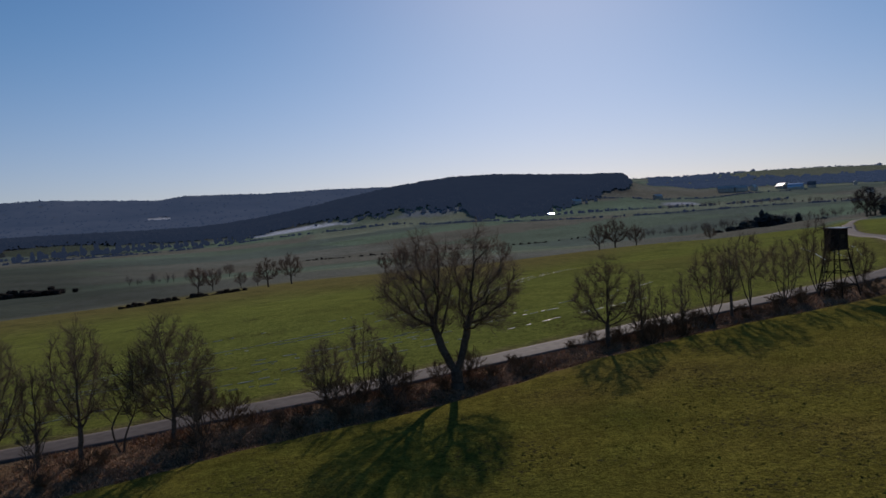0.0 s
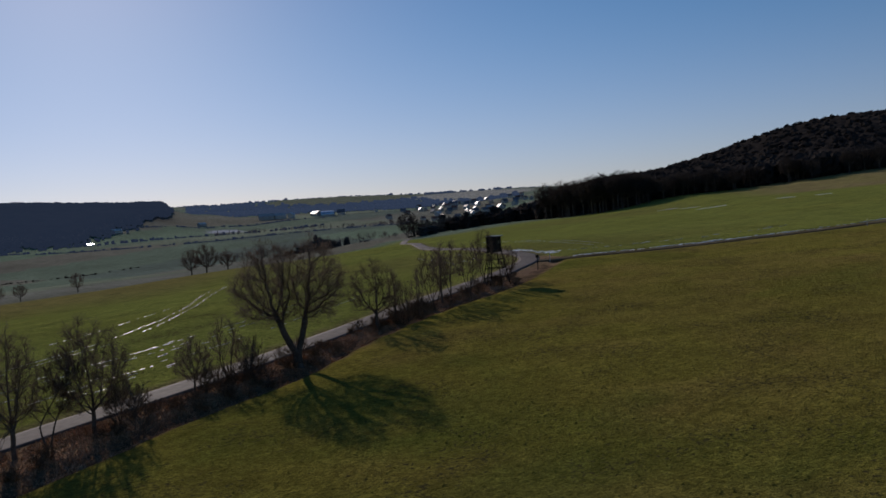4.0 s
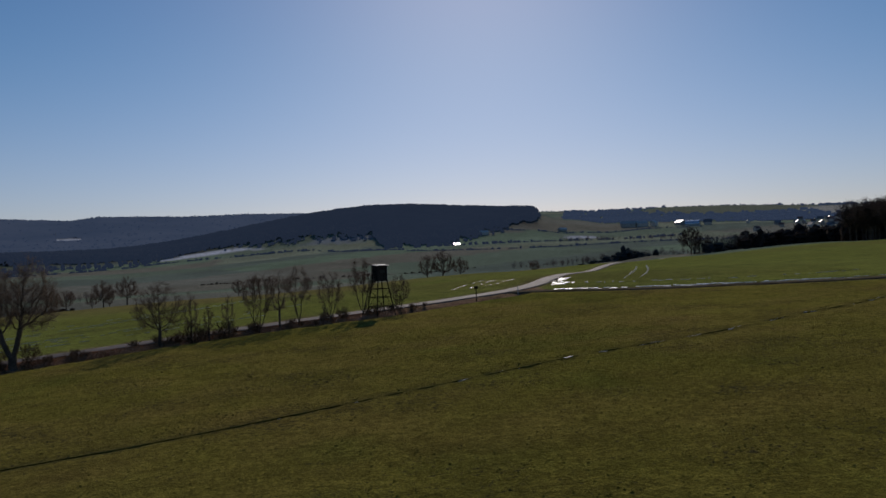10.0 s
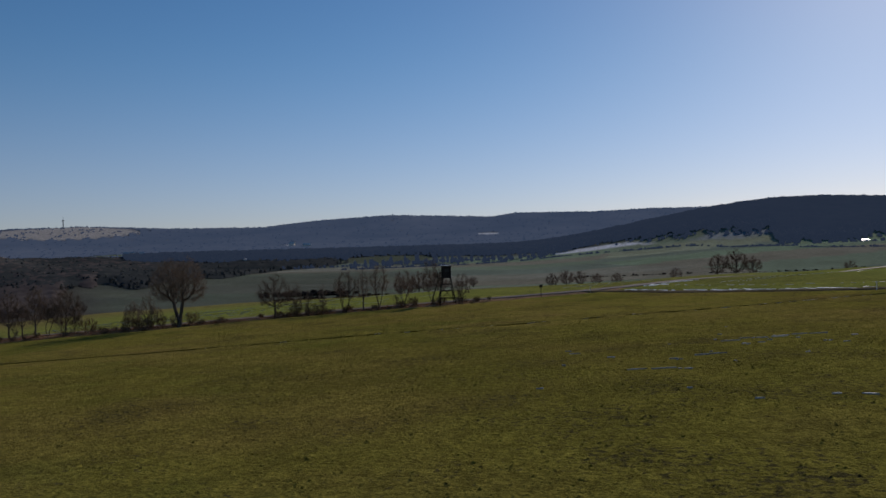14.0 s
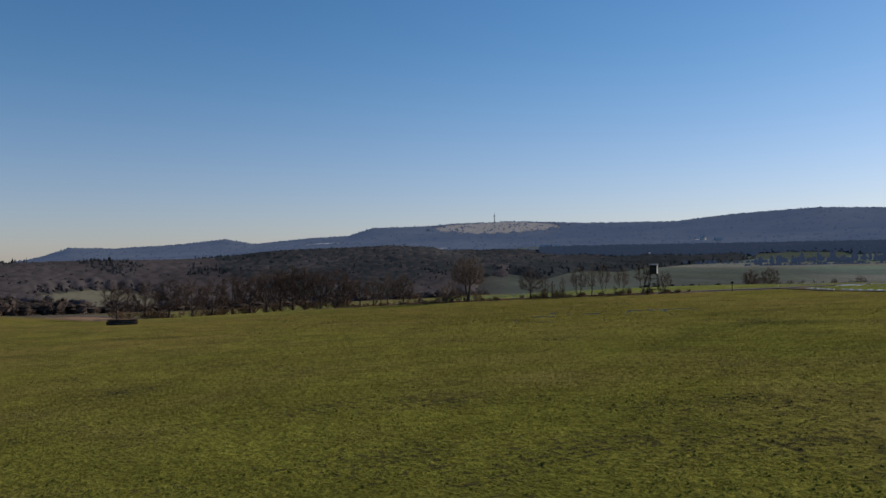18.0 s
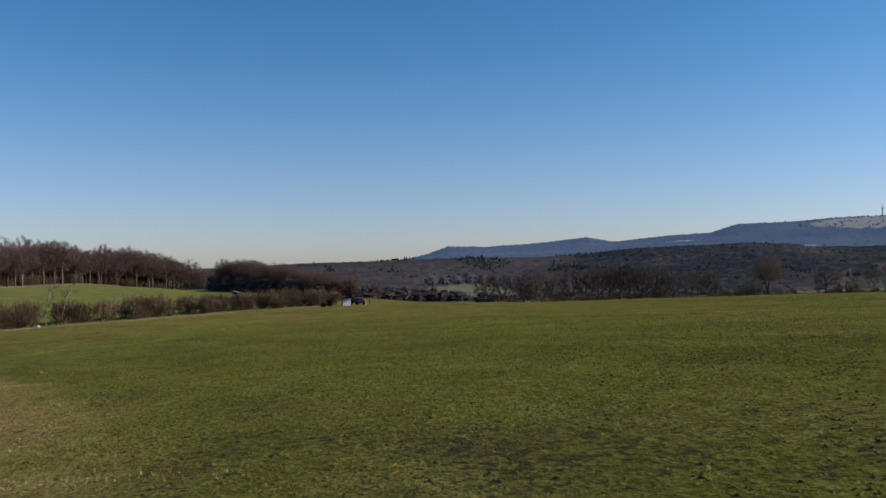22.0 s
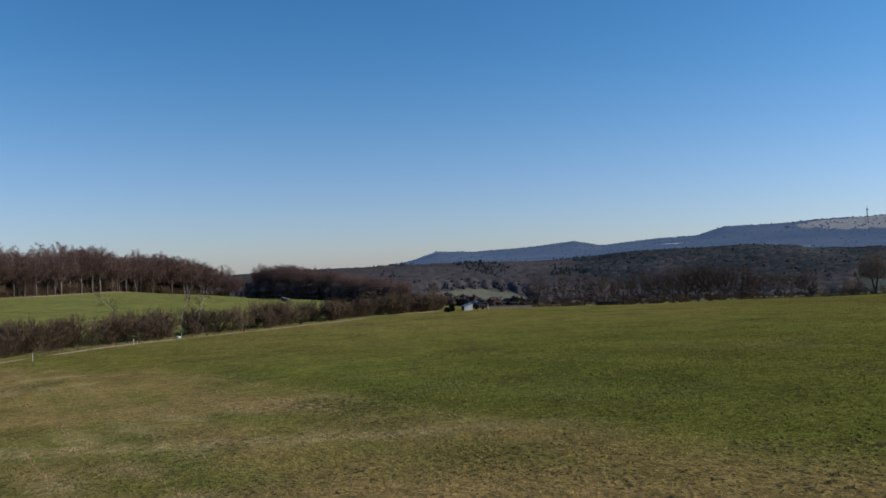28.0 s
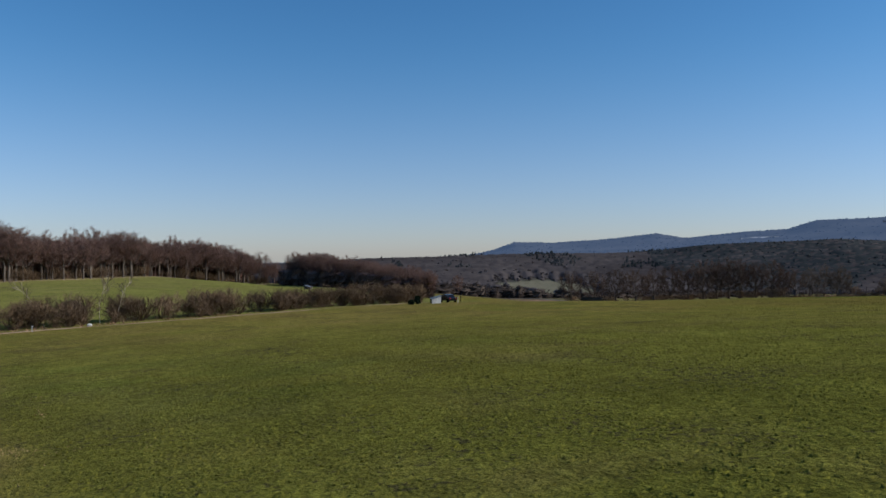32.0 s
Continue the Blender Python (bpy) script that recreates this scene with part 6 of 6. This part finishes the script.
glint = empty("greenhouse", pose(x, y, gz(x, y), 0, 0, 8), "distant shed with a mirror-bright roof", "shed")
box("wall", (-5, -3, -3), (5, 3, 2.5), RENDER, glint)
v = [(-5.4, -3.4, 2.4), (5.4, -3.4, 2.4), (5.4, 3.4, 4.2), (-5.4, 3.4, 4.2)]
part_mesh("roof", mesh_of("roof", v + [(a, b, c + 0.2) for a, b, c in v], [(3, 2, 1, 0), (4, 5, 6, 7), (0, 1, 5, 4), (1, 2, 6, 5), (2, 3, 7, 6), (3, 0, 4, 7)], METAL_ROOF), glint)
# telecommunication mast on the far hill
x, y = polar(-49.2, 4060)
mast = empty("mast", pose(x, y, gz(x, y) - 4), "tall slim grey transmission tower on the far hill", "tower")
CONCRETE = plain("concrete", (0.14, 0.145, 0.15), (0.22, 0.225, 0.23), 0.2)
for name, pts, rad in (("shaft", [(0, 0, 0), (0, 0, 26), (0, 0, 46)], [2.6, 2.0, 1.7]), ("platform", [(0, 0, 37), (0, 0, 40), (0, 0, 42)], [3.2, 4.8, 4.2]), ("antenna", [(0, 0, 46), (0, 0, 52), (0, 0, 58)], [0.9, 0.8, 0.5])):
    v, f = tubes([(np.array(pts, float), rad, 12)])
    part_mesh(name, mesh_of(name, v, f.tolist() + [list(range(11, -1, -1)), list(range(24, 36))], CONCRETE), mast)

# ---- grass ----
def grass(name, seed, n, cx, cy, sx, sy, turn, mat, label, height, keep=None):
    """Leaning blades in small tufts, three to a tuft, thinning out towards the sides."""
    rnd = np.random.RandomState(seed)
    a, b = rnd.uniform(-1, 1, n), rnd.uniform(-1, 1, n)
    m = rnd.uniform(0, 1, n) > smooth(0.45, 1.0, np.maximum(np.abs(a), np.abs(b)))
    a, b = a[m] * sx, b[m] * sy
    c, s = math.cos(radians(turn)), math.sin(radians(turn))
    x, y = cx + a * c - b * s, cy + a * s + b * c
    if keep is not None:
        m = keep(x, y, rnd)
        x, y = x[m], y[m]
    n = len(x)
    z = surface_z(x, y)
    v = np.empty((n, 3, 3, 3))
    size = rnd.uniform(0.5, 1.3, n) * (1 + 0.35 * wave(x, y, 1.7, 9))
    for k in range(3):
        ang = rnd.uniform(0, 6.28, n)
        h = height * size * rnd.uniform(0.6, 1.2, n)
        w = h * rnd.uniform(0.12, 0.25, n)
        lean = h * rnd.uniform(0.3, 1.5, n)
        dx, dy = np.cos(ang), np.sin(ang)
        v[:, k, 0] = np.stack([x - dy * w, y + dx * w, z - 0.02], 1)
        v[:, k, 1] = np.stack([x + dy * w, y - dx * w, z - 0.02], 1)
        v[:, k, 2] = np.stack([x + dx * lean, y + dy * lean, z + h], 1)
    me = bpy.data.meshes.new(name)
    me.vertices.add(n * 9)
    me.vertices.foreach_set("co", v.reshape(-1).astype(np.float32))
    me.loops.add(n * 9)
    me.loops.foreach_set("vertex_index", np.arange(n * 9, dtype=np.int32))
    me.polygons.add(n * 3)
    me.polygons.foreach_set("loop_start", np.arange(0, n * 9, 3, dtype=np.int32))
    me.update()
    me.validate()
    me.materials.append(mat)
    if mat is BLADE:
        cols = np.repeat(np.concatenate([field_colour(x, y), np.ones((n, 1))], 1), 9, axis=0)
        layer = me.color_attributes.new("field", 'FLOAT_COLOR', 'POINT')
        layer.data.foreach_set("color", cols.astype(np.float32).ravel())
    return tagged(new(name, me), label, "grass", kind="stuff")


def blade_material():
    m, n, l, b = material("grass_blade", 0.8)
    b.inputs["Specular IOR Level"].default_value = 0.0
    b.inputs["Sheen Weight"].default_value, b.inputs["Sheen Roughness"].default_value = 0.09, 0.45
    at, geo, mr, hsv = n.new("ShaderNodeAttribute"), n.new("ShaderNodeNewGeometry"), n.new("ShaderNodeMapRange"), n.new("ShaderNodeHueSaturation")
    at.attribute_name = "field"
    sh, pale = n.new("ShaderNodeMix"), n.new("ShaderNodeHueSaturation")
    pale.inputs["Saturation"].default_value = 0.8
    sh.data_type, sh.blend_type, sh.clamp_result = 'RGBA', 'MULTIPLY', True
    sh.inputs["Factor"].default_value, sh.inputs["B"].default_value = 1.0, (5.0, 5.0, 5.0, 1)
    l.new(at.outputs["Color"], sh.inputs["A"]), l.new(sh.outputs["Result"], pale.inputs["Color"])
    l.new(pale.outputs["Color"], b.inputs["Sheen Tint"])
    mr.inputs["To Min"].default_value, mr.inputs["To Max"].default_value = 0.8, 1.22
    l.new(geo.outputs["Random Per Island"], mr.inputs["Value"])
    l.new(at.outputs["Color"], hsv.inputs["Color"]), l.new(mr.outputs["Result"], hsv.inputs["Value"])
    l.new(tuft_shade(n, l, n.new("ShaderNodeTexCoord"), hsv.outputs["Color"]), b.inputs["Base Color"])
    return m


BLADE = blade_material()
DRY = plain("dry_stalks", (0.25, 0.14, 0.08), (0.46, 0.28, 0.165), 0.8, per_object=0.3, island=True)


def clumps(name, seed, n, cx, cy, sx, sy, turn, label, width, height):
    """Low uneven tussocks of matted grass, thinning out towards the sides."""
    rnd = np.random.RandomState(seed)
    a, b = rnd.uniform(-1, 1, n), rnd.uniform(-1, 1, n)
    m = rnd.uniform(0, 1, n) > smooth(0.4, 1.0, np.maximum(np.abs(a), np.abs(b)))
    a, b = a[m] * sx, b[m] * sy
    c, s = math.cos(radians(turn)), math.sin(radians(turn))
    x, y = cx + a * c - b * s, cy + a * s + b * c
    m = wave(x, y, 3.1, 8) + 0.7 * wave(x, y, 0.9, 5) + rnd.uniform(-1.0, 1.0, len(x)) > -0.3
    x, y = x[m], y[m]
    n, k = len(x), 5
    z = surface_z(x, y)
    size = rnd.uniform(0.35, 1.25, n) ** 1.5
    h = height * size * rnd.uniform(0.5, 1.3, n)
    v = np.empty((n, k + 1, 3))
    off = rnd.uniform(0, 6.28, n)
    for i in range(k):
        q = width * size * rnd.uniform(0.5, 1.2, n)
        v[:, i] = np.stack([x + q * np.cos(off + i * 6.283 / k), y + q * np.sin(off + i * 6.283 / k), z - 0.03], 1)
    v[:, k] = np.stack([x + rnd.normal(0, 0.4, n) * width * size, y + rnd.normal(0, 0.4, n) * width * size, z + h], 1)
    idx = (np.arange(n) * (k + 1))[:, None, None] + np.array([(i, (i + 1) % k, k) for i in range(k)])[None]
    me = bpy.data.meshes.new(name)
    me.vertices.add(n * (k + 1))
    me.vertices.foreach_set("co", v.reshape(-1).astype(np.float32))
    me.loops.add(n * k * 3)
    me.loops.foreach_set("vertex_index", idx.reshape(-1).astype(np.int32))
    me.polygons.add(n * k)
    me.polygons.foreach_set("loop_start", np.arange(0, n * k * 3, 3, dtype=np.int32))
    me.update()
    me.validate()
    me.materials.append(BLADE)
    cols = np.repeat(np.concatenate([field_colour(x, y), np.ones((n, 1))], 1), k + 1, axis=0)
    layer = me.color_attributes.new("field", 'FLOAT_COLOR', 'POINT')
    layer.data.foreach_set("color", cols.astype(np.float32).ravel())
    return tagged(new(name, me), label, "grass", kind="stuff")


clumps("meadow_grass", 91, 330000, 152, -70, 50, 38, -28, "short clumpy winter meadow grass", 0.085, 0.04)
clumps("meadow_grass", 92, 120000, 72, 0, 62, 44, -28, "short clumpy winter meadow grass", 0.1, 0.05)
clumps("meadow_grass", 95, 45000, 28, 38, 50, 26, 32, "short clumpy winter meadow grass", 0.12, 0.06)
grass("bank_grass", 93, 95000, 6, 58, 46, 7, 29, DRY, "dry brown grass and dead leaves on the road bank", 0.15,
      lambda x, y, rnd: (side_of(x, y, EDGE) > 0.3) & (side_of(x, y, ROAD) < -1.8))
STUBBLE = plain("straw_stubble", (0.34, 0.23, 0.09), (0.56, 0.4, 0.18), 0.8, per_object=0.3, island=True)
grass("straw_stubble", 96, 330000, 150, -101, 52, 22, 23, STUBBLE, "flattened straw stubble in mown rows", 0.06,
      lambda x, y, rnd: (side_of(x, y, STRAW) < -0.5 + rnd.normal(0, 1.5, len(x))) & (straw_rows(x, y) + 0.25 * grain(x, y, 4.2, 2) + rnd.normal(0, 0.2, len(x)) > 0.42))
grass("hedge_grass", 94, 9000, 60, -108, 50, 30, 40, DRY, "dry grass along the hedge foot", 0.25,
      lambda x, y, rnd: np.abs(side_of(x, y, HEDGE) - 0.3) < 1.6)
